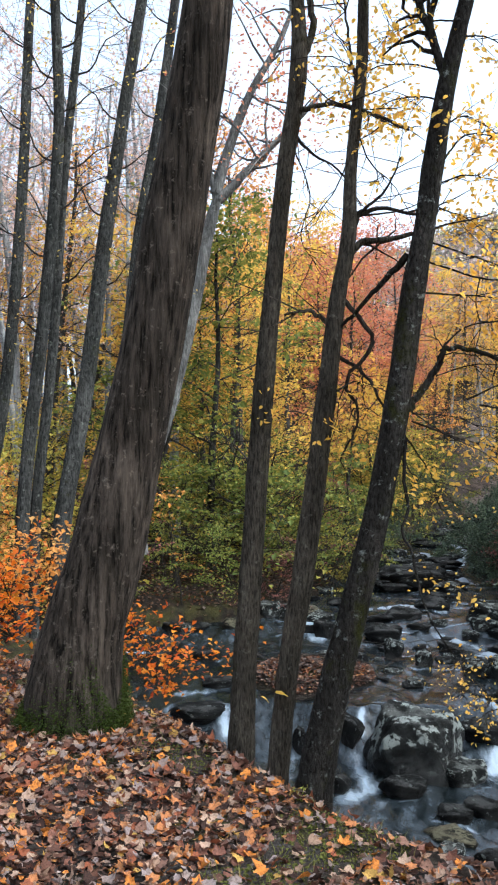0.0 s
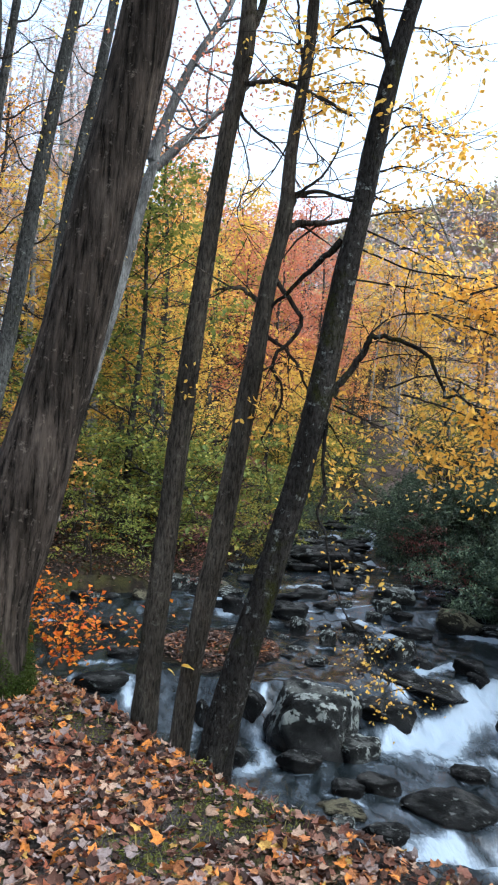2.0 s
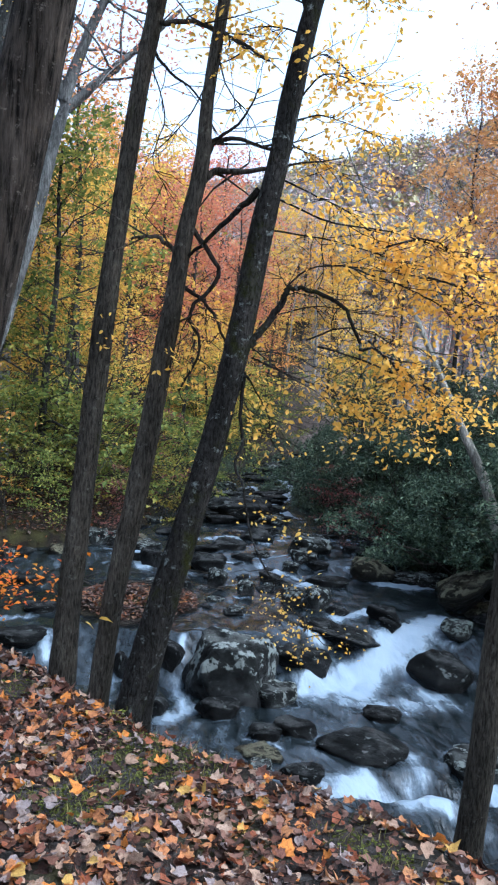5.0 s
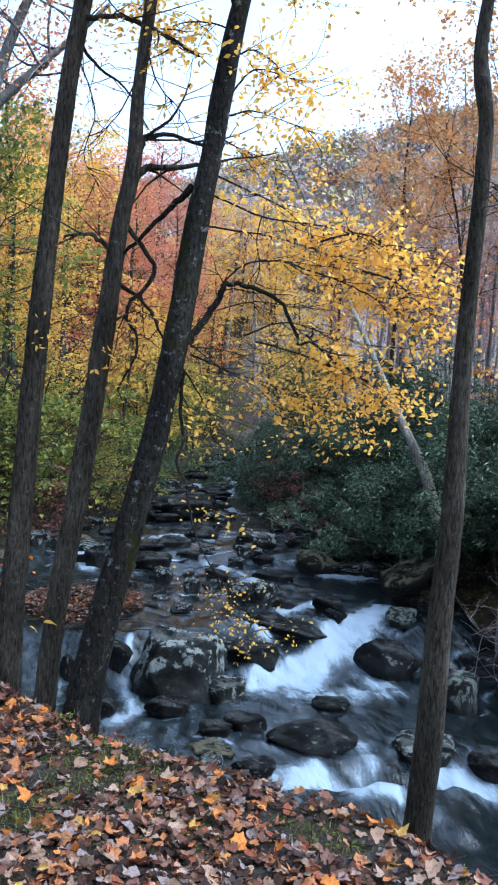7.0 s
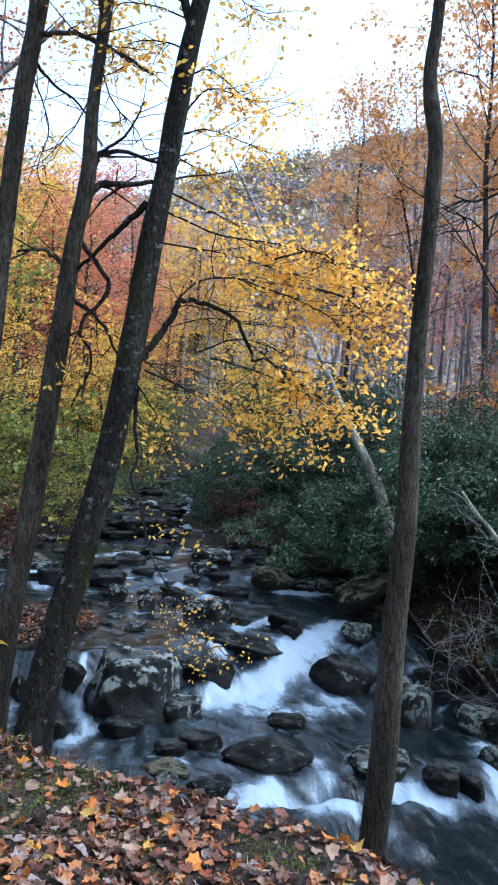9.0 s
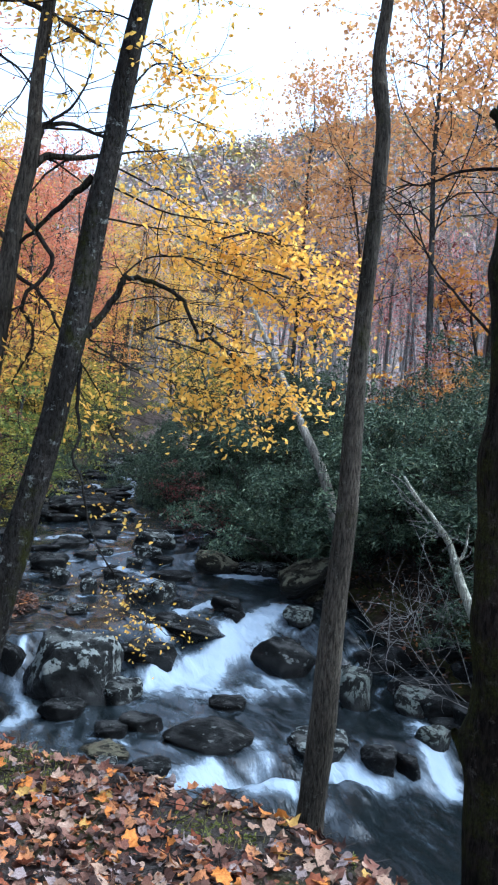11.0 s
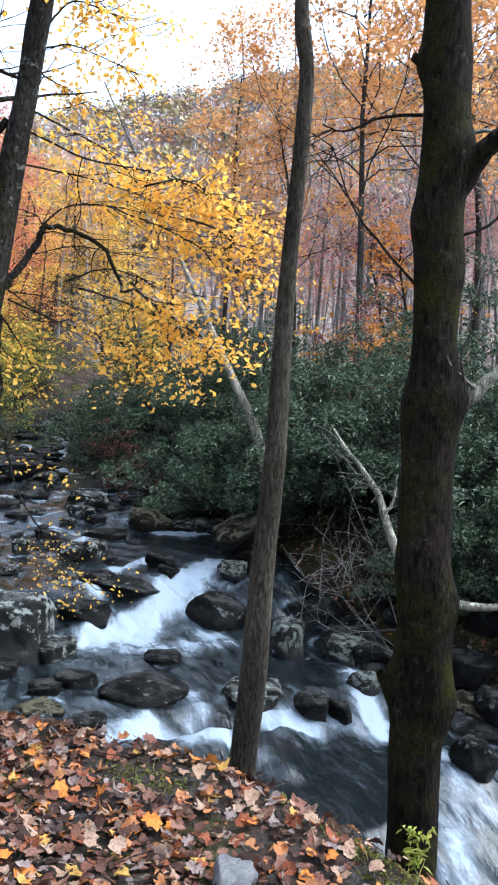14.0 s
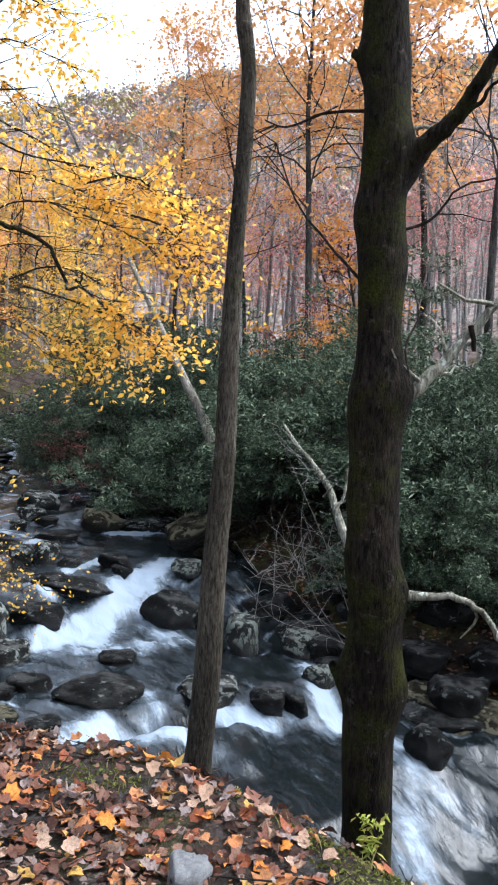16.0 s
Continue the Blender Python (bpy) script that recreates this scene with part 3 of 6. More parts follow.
# the second step and the falls at the right
for width, strength, rows in ((0.17, 0.85, ((18.6, -24.9), (20.9, -24.4), (24.0, -24.8), (26.3, -24.7))), (0.17, 0.9, ((28.5, -23.2), (30.1, -24.0), (32.3, -23.8))),
                              (0.12, 0.6, ((23.9, -22.3), (24.7, -23.2), (24.0, -24.3))), (0.16, 0.8, ((28.5, -23.0), (31.3, -23.9), (32.9, -23.4)))):
    run_white(width, strength, rows)
STAND = STAND_LATE
for width, strength, rows in ((0.15, 1.0, ((34.7, -20.0), (35.5, -21.8), (36.6, -23.5))), (0.13, 0.7, ((32.9, -23.1), (34.5, -23.3), (36.5, -23.8))),
                              (0.19, 0.66, ((40.9, -24.3), (42.4, -26.1), (42.2, -28.7), (42.8, -31.3))), (0.16, 0.6, ((41.9, -25.2), (44.3, -27.1), (45.6, -28.2)))):
    run_white(width, strength, rows)
STAND = Vector((0, 0, EYE))
# beside the large boulder and in the left arm
for width, strength, rows in ((0.05, 0.9, ((7.6, -16.0), (7.5, -17.4))), (0.1, 0.75, ((7.3, -19.3), (7.9, -20.8))), (0.13, 0.7, ((6.4, -21.6), (8.3, -20.8))), (0.09, 0.55, ((-4.8, -15.2), (-2.7, -15.0))),
                              (0.1, 0.4, ((-5.4, -16.6), (-1.6, -17.5), (0.7, -18.7))), (0.14, 0.95, ((4.0, -10.3), (4.6, -11.6))), (0.09, 0.75, ((-1.8, -15.9), (-1.6, -17.7))),
                              (0.07, 0.5, ((3.0, -19.0), (2.3, -21.0)))):
    run_white(width, strength, rows)
# small steps farther up
for width, strength, rows in ((0.16, 0.95, ((20.9, -11.7), (22.6, -11.8), (24.1, -11.6))), (0.16, 0.9, ((15.7, -12.3), (17.0, -12.0))), (0.12, 0.9, ((15.8, -15.1), (17.0, -15.8))),
                              (0.14, 0.8, ((18.1, -14.3), (20.4, -13.6))), (0.16, 0.8, ((18.7, -9.6), (20.2, -10.4))), (0.14, 0.95, ((11.7, -5.9), (13.2, -7.0), (14.6, -7.8))),
                              (0.17, 0.9, ((12.8, -4.4), (14.3, -5.7), (14.1, -6.6))), (0.2, 0.6, ((8.0, -9.7), (10.6, -9.4), (12.8, -9.7))), (0.15, 0.7, ((12.8, -11.3), (15.3, -11.9)))):
    run_white(width, strength, rows)
# ---- rocks ----
def ball(level):
    bm = bmesh.new()
    bmesh.ops.create_icosphere(bm, subdivisions=level, radius=1.0)
    v = np.array([p.co[:] for p in bm.verts])
    f = np.array([[p.index for p in q.verts] for q in bm.faces])
    bm.free()
    return v, f


BALL = {4: ball(4), 5: ball(5)}


BLOCK = ((0.1, -0.22, 0.97, 0.66), (0.05, -1.0, 0.12, 0.8), (-0.95, -0.2, 0.22, 0.84), (0.9, -0.4, 0.15, 0.86), (-0.62, -0.5, 0.6, 0.9), (0.6, -0.45, 0.62, 0.86),
         (0.0, 1.0, 0.1, 0.85), (0.3, 0.7, 0.6, 0.9), (-0.5, 0.6, 0.6, 0.9), (0.0, -0.1, -1.0, 0.9), (-0.4, -0.85, -0.3, 0.92))


def rock_mesh(seed, mat, sharp=34.0, planes=11, level=4, cuts=()):
    """A bevelled many-sided boulder of unit half-size; cuts name its faces, else they fall by chance."""
    BALL_V, BALL_F = BALL[level]
    rng = np.random.default_rng(seed)
    nrm = rng.normal(size=(planes, 3))
    nrm /= np.linalg.norm(nrm, axis=1)[:, None]
    dist = rng.uniform(0.56, 1.0, planes)
    nrm[0], dist[0] = (0.12, -0.1, 0.98), 0.62
    if cuts:
        nrm, dist = np.array([c[:3] for c in cuts]), np.array([c[3] for c in cuts])
    nrm /= np.linalg.norm(nrm, axis=1)[:, None]
    s = np.maximum(BALL_V @ nrm.T / dist, 0)
    r = 1.0 / ((s ** sharp).sum(1) ** (1 / sharp) + 1e-6)
    v = BALL_V * np.clip(r, 0.4, 1.25)[:, None]
    o = rng.uniform(0, 50, 3)
    for k, amp in ((1.6, 0.15), (4.0, 0.075), (9.0, 0.045), (20.0, 0.025)):
        d = np.array([noise.noise(Vector(p * k + o)) for p in v])
        v = v * (1 + amp * d)[:, None]
    return mesh_of("rock", v / np.abs(v).max(0), BALL_F, mat)


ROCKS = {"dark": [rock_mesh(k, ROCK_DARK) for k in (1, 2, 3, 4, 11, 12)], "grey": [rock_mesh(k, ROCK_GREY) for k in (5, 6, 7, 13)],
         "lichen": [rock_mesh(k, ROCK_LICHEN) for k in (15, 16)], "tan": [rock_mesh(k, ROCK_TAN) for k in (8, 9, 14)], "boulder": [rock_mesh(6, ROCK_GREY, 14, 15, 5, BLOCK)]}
rock_rng = np.random.default_rng(5)
WAKES = []
ROCK_LABEL = {"dark": "dark wet stream rock in running water", "grey": "grey boulder blotched with pale lichen in the stream",
              "tan": "brown mossy boulder beside the stream", "lichen": "angular stone crusted with pale grey-green lichen"}


def rock(kind, x, y, sx, sy, top, base, turn=None, tilt=0.0, name="rock", label=""):
    """A rock with its crown at height top; it goes down a little below base."""
    me = ROCKS[kind][int(rock_rng.integers(len(ROCKS[kind])))]
    ob = new(name, me)
    low = base - 0.25 * (top - base) - 0.1
    WAKES.append((x, y, sx, sy, top))
    ob.matrix_world = Matrix.LocRotScale((x, y, (top + low) / 2), Euler((tilt, tilt * 0.5, rock_rng.uniform(0, 6.28) if turn is None else turn)),
                                         (sx, sy, (top - low) / 2))
    return tagged(ob, label or ROCK_LABEL[kind], "rock", "rocks in the stream")


def seen_rock(kind, az, low, high, wide, deep=0.8, turn=None, label="", tilt=0.0):
    """A rock by compass, elevation of foot and crown, and angular width."""
    h = contact(az, low)
    w = h * radians(wide) * 0.57
    p = spot(az, low, h + w * deep * 0.7)
    c = spot(az, high, h + w * deep * 0.6)
    a = -radians(az)
    return rock(kind, p.x, p.y, w, w * deep, max(c.z, p.z + 0.05), water_level(p.x, p.y), a if turn is None else turn, tilt, label=label)


seen_rock("boulder", 10.9, -20.3, -14.8, 6.4, 0.75, label="large grey boulder blotched with pale lichen in the stream")
for row in (("dark", 6.8, -18.5, -16.0, 1.9), ("dark", 6.0, -21.2, -19.6, 1.7), ("dark", 10.3, -21.2, -19.4, 2.9), ("grey", 14.6, -20.2, -18.5, 3.5),
            ("dark", 13.6, -22.4, -21.0, 2.3), ("dark", 15.7, -22.2, -20.7, 2.9), ("dark", 15.9, -18.3, -16.2, 3.8), ("tan", 13.0, -23.7, -22.6, 4.1),
            ("grey", 13.6, -24.7, -23.3, 2.2), ("dark", 16.4, -24.9, -23.1, 2.9), ("grey", 15.6, -10.2, -8.3, 3.4), ("dark", 10.8, -8.3, -6.2, 4.4),
            ("dark", 5.2, -11.7, -10.2, 1.6), ("dark", 8.9, -11.9, -10.2, 2.6), ("grey", 9.6, -12.9, -11.1, 1.5), ("grey", 14.6, -11.5, -10.5, 1.3),
            ("dark", 16.6, -11.2, -10.3, 1.4), ("dark", 17.3, -12.3, -11.2, 2.7), ("grey", 14.9, -13.7, -12.2, 1.9), ("grey", 16.9, -13.8, -12.0, 2.2),
            ("dark", 18.1, -14.0, -13.1, 1.5), ("dark", 12.8, -9.2, -8.3, 1.8), ("dark", 13.4, -12.4, -11.4, 1.7), ("dark", 3.5, -18.9, -16.5, 1.1),
            ("dark", 20.3, -23.0, -20.8, 6.0), ("dark", 21.5, -20.5, -19.3, 2.6), ("dark", 25.2, -18.1, -14.8, 4.2), ("dark", 18.9, -16.7, -14.7, 5.5),
            ("dark", 17.1, -15.4, -14.0, 2.8), ("dark", 21.5, -14.3, -12.9, 2.6), ("dark", 21.7, -14.6, -13.8, 1.5), ("tan", 20.1, -11.6, -9.5, 3.2),
            ("dark", 19.0, -9.9, -9.1, 1.6), ("dark", 20.2, -9.7, -8.7, 1.7), ("grey", 13.4, -20.1, -19.1, 1.7), ("dark", 14.8, -13.4, -12.0, 1.4),
            ("lichen", 26.4, -14.9, -13.3, 2.4), ("grey", 11.6, -13.2, -12.0, 1.3), ("dark", 7.2, -13.4, -12.2, 1.6), ("dark", 11.4, -10.9, -10.2, 1.5)):
    seen_rock(*row)
STAND = STAND_LATE
for row in (("grey", 27.9, -22.8, -20.7, 5.1), ("lichen", 30.1, -19.4, -16.2, 2.7), ("lichen", 34.2, -19.3, -17.3, 3.0), ("lichen", 35.4, -21.2, -19.7, 2.6),
            ("dark", 31.6, -23.1, -21.0, 2.6), ("dark", 33.9, -23.3, -21.4, 2.0), ("dark", 42.9, -25.2, -22.1, 3.2),
            ("dark", 42.0, -20.2, -17.0, 4.0), ("dark", 44.5, -22.5, -19.0, 4.0), ("dark", 37.8, -20.5, -18.0, 3.0)):
    seen_rock(*row)
STAND = Vector((0, 0, EYE))
for row in (("dark", -3.5, -17.2, -15.4, 3.5), ("tan", -6.6, -14.6, -13.2, 1.4), ("dark", -2.2, -14.8, -13.8, 2.2), ("dark", 1.2, -14.2, -12.9, 1.5),
            ("dark", -3.0, -13.2, -12.2, 1.8), ("grey", 1.5, -10.3, -9.0, 2.0), ("dark", -5.0, -11.3, -10.4, 1.6), ("tan", -1.0, -11.0, -10.0, 1.9),
            ("dark", 3.6, -13.8, -13.0, 1.2), ("dark", -0.6, -16.6, -15.8, 1.3)):
    seen_rock(*row)
p = spot(26.3, -11.2, 12.3)
slab = rock("tan", p.x, p.y, 0.52, 0.3, p.z + 0.2, p.z - 0.2, label="leaning brown mossy slab on the far bank")
slab.matrix_world = Matrix.LocRotScale(p, Euler((0.1, -0.55, -radians(26))), (0.55, 0.4, 0.3))
for k in range(64):
    y = 12.8 + 9 * rock_rng.random() ** 1.2
    a, b = np.interp(y, LEFT_Y, LEFT_X), np.interp(y, RIGHT_Y, RIGHT_X)
    x = a + (b - a) * rock_rng.uniform(0.02, 0.98)
    if y > 15 and rock_rng.random() < 0.55:
        continue
    if -0.9 < x < 0.6 and y < 13.5 or 4.0 < x < 5.4 and 10.2 < y < 13:
        continue
    s = rock_rng.uniform(0.12, 0.34) * (1 + 0.03 * (y - 10))
    zw = float(water_level(x, y))
    rock(("dark", "dark", "grey")[k % 3], x, y, s * 1.2, s, zw + s * rock_rng.uniform(0.35, 0.9), zw)
for k in range(26):
    x, y = rock_rng.uniform(0.6, 3.2), rock_rng.uniform(10.6, 14.5)
    s = rock_rng.uniform(0.06, 0.18)
    zw = max(float(water_level(x, y)), land_z(x, y) - 0.05)
    rock(("dark", "grey", "dark")[k % 3], x, y, s * 1.25, s, zw + s * rock_rng.uniform(0.4, 0.9), zw)
for k in range(40):
    y = rock_rng.uniform(17, 36)
    a, b = np.interp(y, LEFT_Y, LEFT_X), np.interp(y, RIGHT_Y, RIGHT_X)
    x = a + (b - a) * rock_rng.uniform(0.05, 0.95)
    s = rock_rng.uniform(0.15, 0.45)
    zw = float(water_level(x, y))
    rock(("dark", "dark", "grey")[k % 3], x, y, s * 1.4, s, zw + s * rock_rng.uniform(0.35, 0.8), zw)
for k in range(66):
    y = rock_rng.uniform(5.0, 26) if k > 22 else rock_rng.uniform(4.5, 9.0)
    x = float(np.interp(y, RIGHT_Y, RIGHT_X)) + rock_rng.uniform(-0.2, 0.5 if k > 22 else 1.5)
    s = rock_rng.uniform(0.15, 0.42)
    g = max(land_z(x, y), float(water_level(x, y)))
    rock(("dark", "tan", "dark")[k % 3], x, y, s * 1.2, s, g + s * rock_rng.uniform(0.4, 0.9), g - 0.1)
for k in range(46):
    y = rock_rng.uniform(13.6, 24) if k < 26 else rock_rng.uniform(10.5, 14.2)
    x = float(np.interp(y, LEFT_Y, LEFT_X)) + rock_rng.uniform(-0.7, 0.2)
    s = rock_rng.uniform(0.12, 0.35)
    g = max(land_z(x, y), float(water_level(x, y)))
    rock(("dark", "tan", "grey")[k % 3], x, y, s * 1.2, s, g + s * rock_rng.uniform(0.4, 0.8), g - 0.1)

# white steps between the stones, and lapping round them
for k in range(90):
    y = rock_rng.uniform(9.6, 21) if k < 60 else rock_rng.uniform(20, 38)
    a, b = np.interp(y, LEFT_Y, LEFT_X), np.interp(y, RIGHT_Y, RIGHT_X)
    x = a + (b - a) * rock_rng.uniform(0.12, 0.95)
    ln, wd, sl = rock_rng.uniform(0.12, 0.4), rock_rng.uniform(0.035, 0.08) * (y / 11), rock_rng.uniform(-0.5, 0.5)
    d = np.hypot(np.maximum(np.abs(SX - x) - ln, 0), SY - y - sl * (SX - x))
    froth_sheen = np.maximum(froth_sheen, rock_rng.uniform(0.55, 1.0) * np.exp(-(d / wd) ** 2))
for x, y, sx, sy_, top in WAKES:
    r = np.hypot((SX - x) / sx, (SY - y) / sy_)
    side = 0.5 + 0.5 * np.sin(2.0 * np.arctan2(SY - y, SX - x) + 7.3 * x)
    froth_sheen = np.maximum(froth_sheen, (0.35 + 0.4 * side * side) * np.exp(-((r - 1.0) / 0.13) ** 2))

SZ += np.clip(froth_sheen - 0.25, 0, 1) * (0.035 * wave(SX, SY, 6.0, 0.9) + 0.02 * wave(SX, SY, 13.0, 2.9))
nsx, nsy = len(sf), len(sy)
ii, jj = np.meshgrid(np.arange(nsy - 1), np.arange(nsx - 1), indexing="ij")
quads = np.stack([ii * nsx + jj, ii * nsx + jj + 1, (ii + 1) * nsx + jj + 1, (ii + 1) * nsx + jj], -1).reshape(-1, 4)
me = mesh_of("water", np.stack([SX, SY, SZ], -1).reshape(-1, 3), quads, WATER)
fa = me.attributes.new("froth_sheen", "FLOAT", "POINT")
fa.data.foreach_set("value", froth_sheen.ravel().astype(np.float32))
water = tagged(new("water", me), "dark mountain stream breaking into white cascades", "stream", kind="structure")


# ---- trees ----
def limb(wood, start, way, length, r, seed, levels, tips, lift=0.25, sides=5, kink=0.28, quick=False):
    """A crooked branch with side twigs; the ends of the finest are added to tips."""
    rng = np.random.default_rng(seed)
    n = 5 if levels else (2 if quick else 4)
    p = np.array(start, float)
    d = np.array(way, float)
    d /= np.linalg.norm(d)
    pts = [p.copy()]
    for k in range(n):
        d = d + rng.normal(size=3) * kink
        d[2] += lift * 0.25
        d /= np.linalg.norm(d)
        p = p + d * length / n
        pts.append(p.copy())
    if levels or quick < 2:
        wood.stem(pts, np.linspace(r, r * 0.3, n + 1), sides)
    if levels:
        for k in range(1, n + 1):
            for _ in range(2 if levels > 1 or quick else 3):
                w = d + rng.normal(size=3) * 0.9
                w[2] += 0.1
                limb(wood, pts[k], w, length * rng.uniform(0.3, 0.55), max(r * 0.4, 0.004), int(rng.integers(1 << 30)), levels - 1, tips, lift * 0.5, 4 if levels > 1 else 3, kink, quick)
    if levels <= 1:
        for k in range(1, n + 1):
            tips.append(pts[k])


def forest_tree(name, seed, height, r, mat, leaf_mat, label, leaves=2500, size=0.11, first=0.4, limbs=14, reach=2.2, cloud=0.3, lift=0.3, levels=1, lean=0.5, narrow=0.6, flat=0.55, sprays=0, level_leaf=0.5):
    """One standing tree with its foot at the origin: trunk with limbs, and crown; with sprays, its leaves lie in that many flat tiers."""
    rng = np.random.default_rng(seed)
    wood = Wood(seed)
    n = 9
    t = np.linspace(0, 1, n)
    way = rng.normal(size=2) * lean
    trunk = np.stack([way[0] * t ** 1.5 + 0.12 * np.cumsum(rng.normal(size=n)) * t, way[1] * t ** 1.5 + 0.12 * np.cumsum(rng.normal(size=n)) * t, height * t - 0.3], 1)
    wood.stem(trunk, r * (1 - 0.85 * t) + 0.01, 8, 0.03, 0.35)
    tips = []
    for k in range(limbs):
        f = first + (1 - first) * (k + rng.random()) / limbs
        i = min(int(f * (n - 1)), n - 2)
        at = trunk[i] + (trunk[i + 1] - trunk[i]) * (f * (n - 1) - i)
        a = k * 2.4 + rng.normal() * 0.4
        ln = reach * (1.15 - 0.75 * f) * rng.uniform(0.7, 1.3)
        limb(wood, at, (math.cos(a), math.sin(a), lift + 0.6 * f), ln, r * 0.24 * (1.2 - f) + 0.007, int(rng.integers(1 << 30)), levels, tips, lift, quick=True)
    root = new(name)
    part("trunk", wood.mesh("trunk", mat), root)
    if leaves:
        tips = np.array(tips)
        if sprays:
            hubs = tips[rng.choice(len(tips), size=min(sprays, len(tips)), replace=False)]
            pick = rng.integers(len(hubs), size=leaves)
            wide = rng.uniform(0.6, 1.3, len(hubs))[pick][:, None] * cloud
            off = rng.normal(size=(leaves, 3)) * wide
            tiltx, tilty = rng.normal(size=len(hubs))[pick] * 0.22, rng.normal(size=len(hubs))[pick] * 0.22
            off[:, 2] = off[:, 2] * flat + tiltx * off[:, 0] + tilty * off[:, 1] - 0.25 * (off[:, 0] ** 2 + off[:, 1] ** 2)
            c = hubs[pick] + off
        else:
            c = tips[rng.integers(len(tips), size=leaves)] + rng.normal(size=(leaves, 3)) * cloud * np.array([1, 1, flat])
        part("crown", leaf_mesh("crown", c, size, leaf_mat, seed, narrow=narrow, flat=level_leaf), root, kind="stuff")
    return tagged(root, label, "tree", "woodland trees")


MADE = []


def plant(tree, x, y, turn, s=1.0, sink=0.05):
    m = Matrix.LocRotScale((x, y, land_z(x, y) - sink), Euler((0, 0, turn)), None) @ Matrix.Diagonal((s, s, s, 1))
    if tree not in MADE:
        MADE.append(tree)
        tree.matrix_basis = m
        return tree
    ob = copy_thing(tree, m)
    ob.scale = (s, s, s)
    return ob


tr = np.random.default_rng(11)
TIERS = dict(flat=0.1, level_leaf=0.75, narrow=0.75)
T_YELLOW = [forest_tree("yellow_tree", 20 + k, 9.0, 0.11, BARK_GREY, GOLD, "slender broadleaf tree with golden autumn leaves in tiers", 4200, 0.115, 0.22, 22, 3.2, 0.42, 0.05, sprays=95, **TIERS) for k in range(2)]
T_OLIVE = [forest_tree("olive_tree", 30 + k, 8.2, 0.1, BARK_GREY, OLIVE, "slender broadleaf tree turning from green to yellow", 4200, 0.115, 0.18, 22, 3.2, 0.42, 0.03, sprays=90, **TIERS) for k in range(2)]
T_GREEN = [forest_tree("green_tree", 40, 7.0, 0.09, BARK_GREY, GREEN, "young broadleaf tree still mostly green", 4200, 0.115, 0.15, 20, 3.0, 0.42, 0.03, sprays=85, **TIERS)]
T_ORANGE = [forest_tree("orange_tree", 50 + k, 10.0, 0.13, BARK_GREY, ORANGE, "broadleaf tree with orange autumn leaves", 1700, 0.11, 0.5, 16, 2.6) for k in range(2)]
T_RUST = [forest_tree("rust_tree", 60 + k, 11.0, 0.14, BARK_GREY, RUST, "maple tree with rust-red autumn leaves", 5200, 0.12, 0.25, 22, 3.0, 0.4, flat=0.45, sprays=120) for k in range(2)]
T_CRIMSON = [forest_tree("crimson_tree", 70, 7.0, 0.06, BARK_PALE, CRIMSON, "young maple with crimson autumn leaves", 900, 0.085, 0.5, 14, 2.0)]
T_PINK = [forest_tree("sparse_tree", 80 + k, 13.0, 0.11, BARK_PALE, PINKISH, "tall slim tree with few faded pinkish leaves", 1000, 0.1, 0.4, 16, 2.2, lean=0.7) for k in range(3)]
T_AMBER = [forest_tree("amber_tree", 85, 11.5, 0.085, BARK_GREY, AMBER, "spreading tree with clumps of orange-brown foliage", 5200, 0.11, 0.42, 22, 4.4, 0.32, levels=1, flat=0.5, sprays=110, narrow=0.8)]
T_BARE = [forest_tree("bare_tree", 90 + k, 14.0, 0.11, BARK_PALE, PINKISH, "tall slim grey tree, almost bare of leaves", 260, 0.09, 0.45, 16, 2.0, lean=0.8) for k in range(3)]

# yellow and green wood on the left bank
for k in range(30):
    az, h = tr.uniform(-8, 8), tr.uniform(17, 31)
    x, y = h * math.sin(radians(az)), h * math.cos(radians(az))
    if x > np.interp(y, LEFT_Y, LEFT_X) - 0.6 or az > 3.5 and h < 27:
        continue
    kind = (T_YELLOW, T_ORANGE, T_YELLOW, T_OLIVE, T_YELLOW, T_ORANGE, T_GREEN, T_YELLOW)[k % 8]
    plant(kind[k % len(kind)], x, y, tr.uniform(0, 6.28), tr.uniform(0.65, 1.0))
for k in range(26):
    az, h = -9 + 14 * (k + tr.random()) / 26, tr.uniform(31, 48)
    kind = (T_OLIVE, T_YELLOW, T_ORANGE, T_YELLOW)[k % 4]
    plant(kind[k % 2], h * math.sin(radians(az)), h * math.cos(radians(az)), tr.uniform(0, 6.28), tr.uniform(0.9, 1.25))
# tall thin wood at the far left
for k in range(80):
    az, h = tr.uniform(-26, -4.5), tr.uniform(20, 46)
    kind = (T_BARE, T_PINK, T_BARE, T_PINK)[k % 4] if h > 20 else T_BARE
    plant(kind[k % len(kind)], h * math.sin(radians(az)), h * math.cos(radians(az)), tr.uniform(0, 6.28), tr.uniform(0.85, 1.2))
# rust-red maples ahead
for az, h, s in ((5.0, 29, 0.8), (7.2, 31, 0.85), (9.6, 34, 0.9), (6.0, 36, 1.0), (8.4, 39, 1.05), (11.3, 42, 0.8), (3.0, 36, 0.95)):
    plant(T_RUST[int(h) % 2], h * math.sin(radians(az)), h * math.cos(radians(az)), az, s)
for az, h, s in ((12.5, 46, 0.9), (14.5, 50, 1.0), (16.5, 44, 0.8), (13.3, 55, 1.0), (18.0, 52, 1.0)):
    plant(T_YELLOW[int(h) % 2], h * math.sin(radians(az)), h * math.cos(radians(az)), az, s)
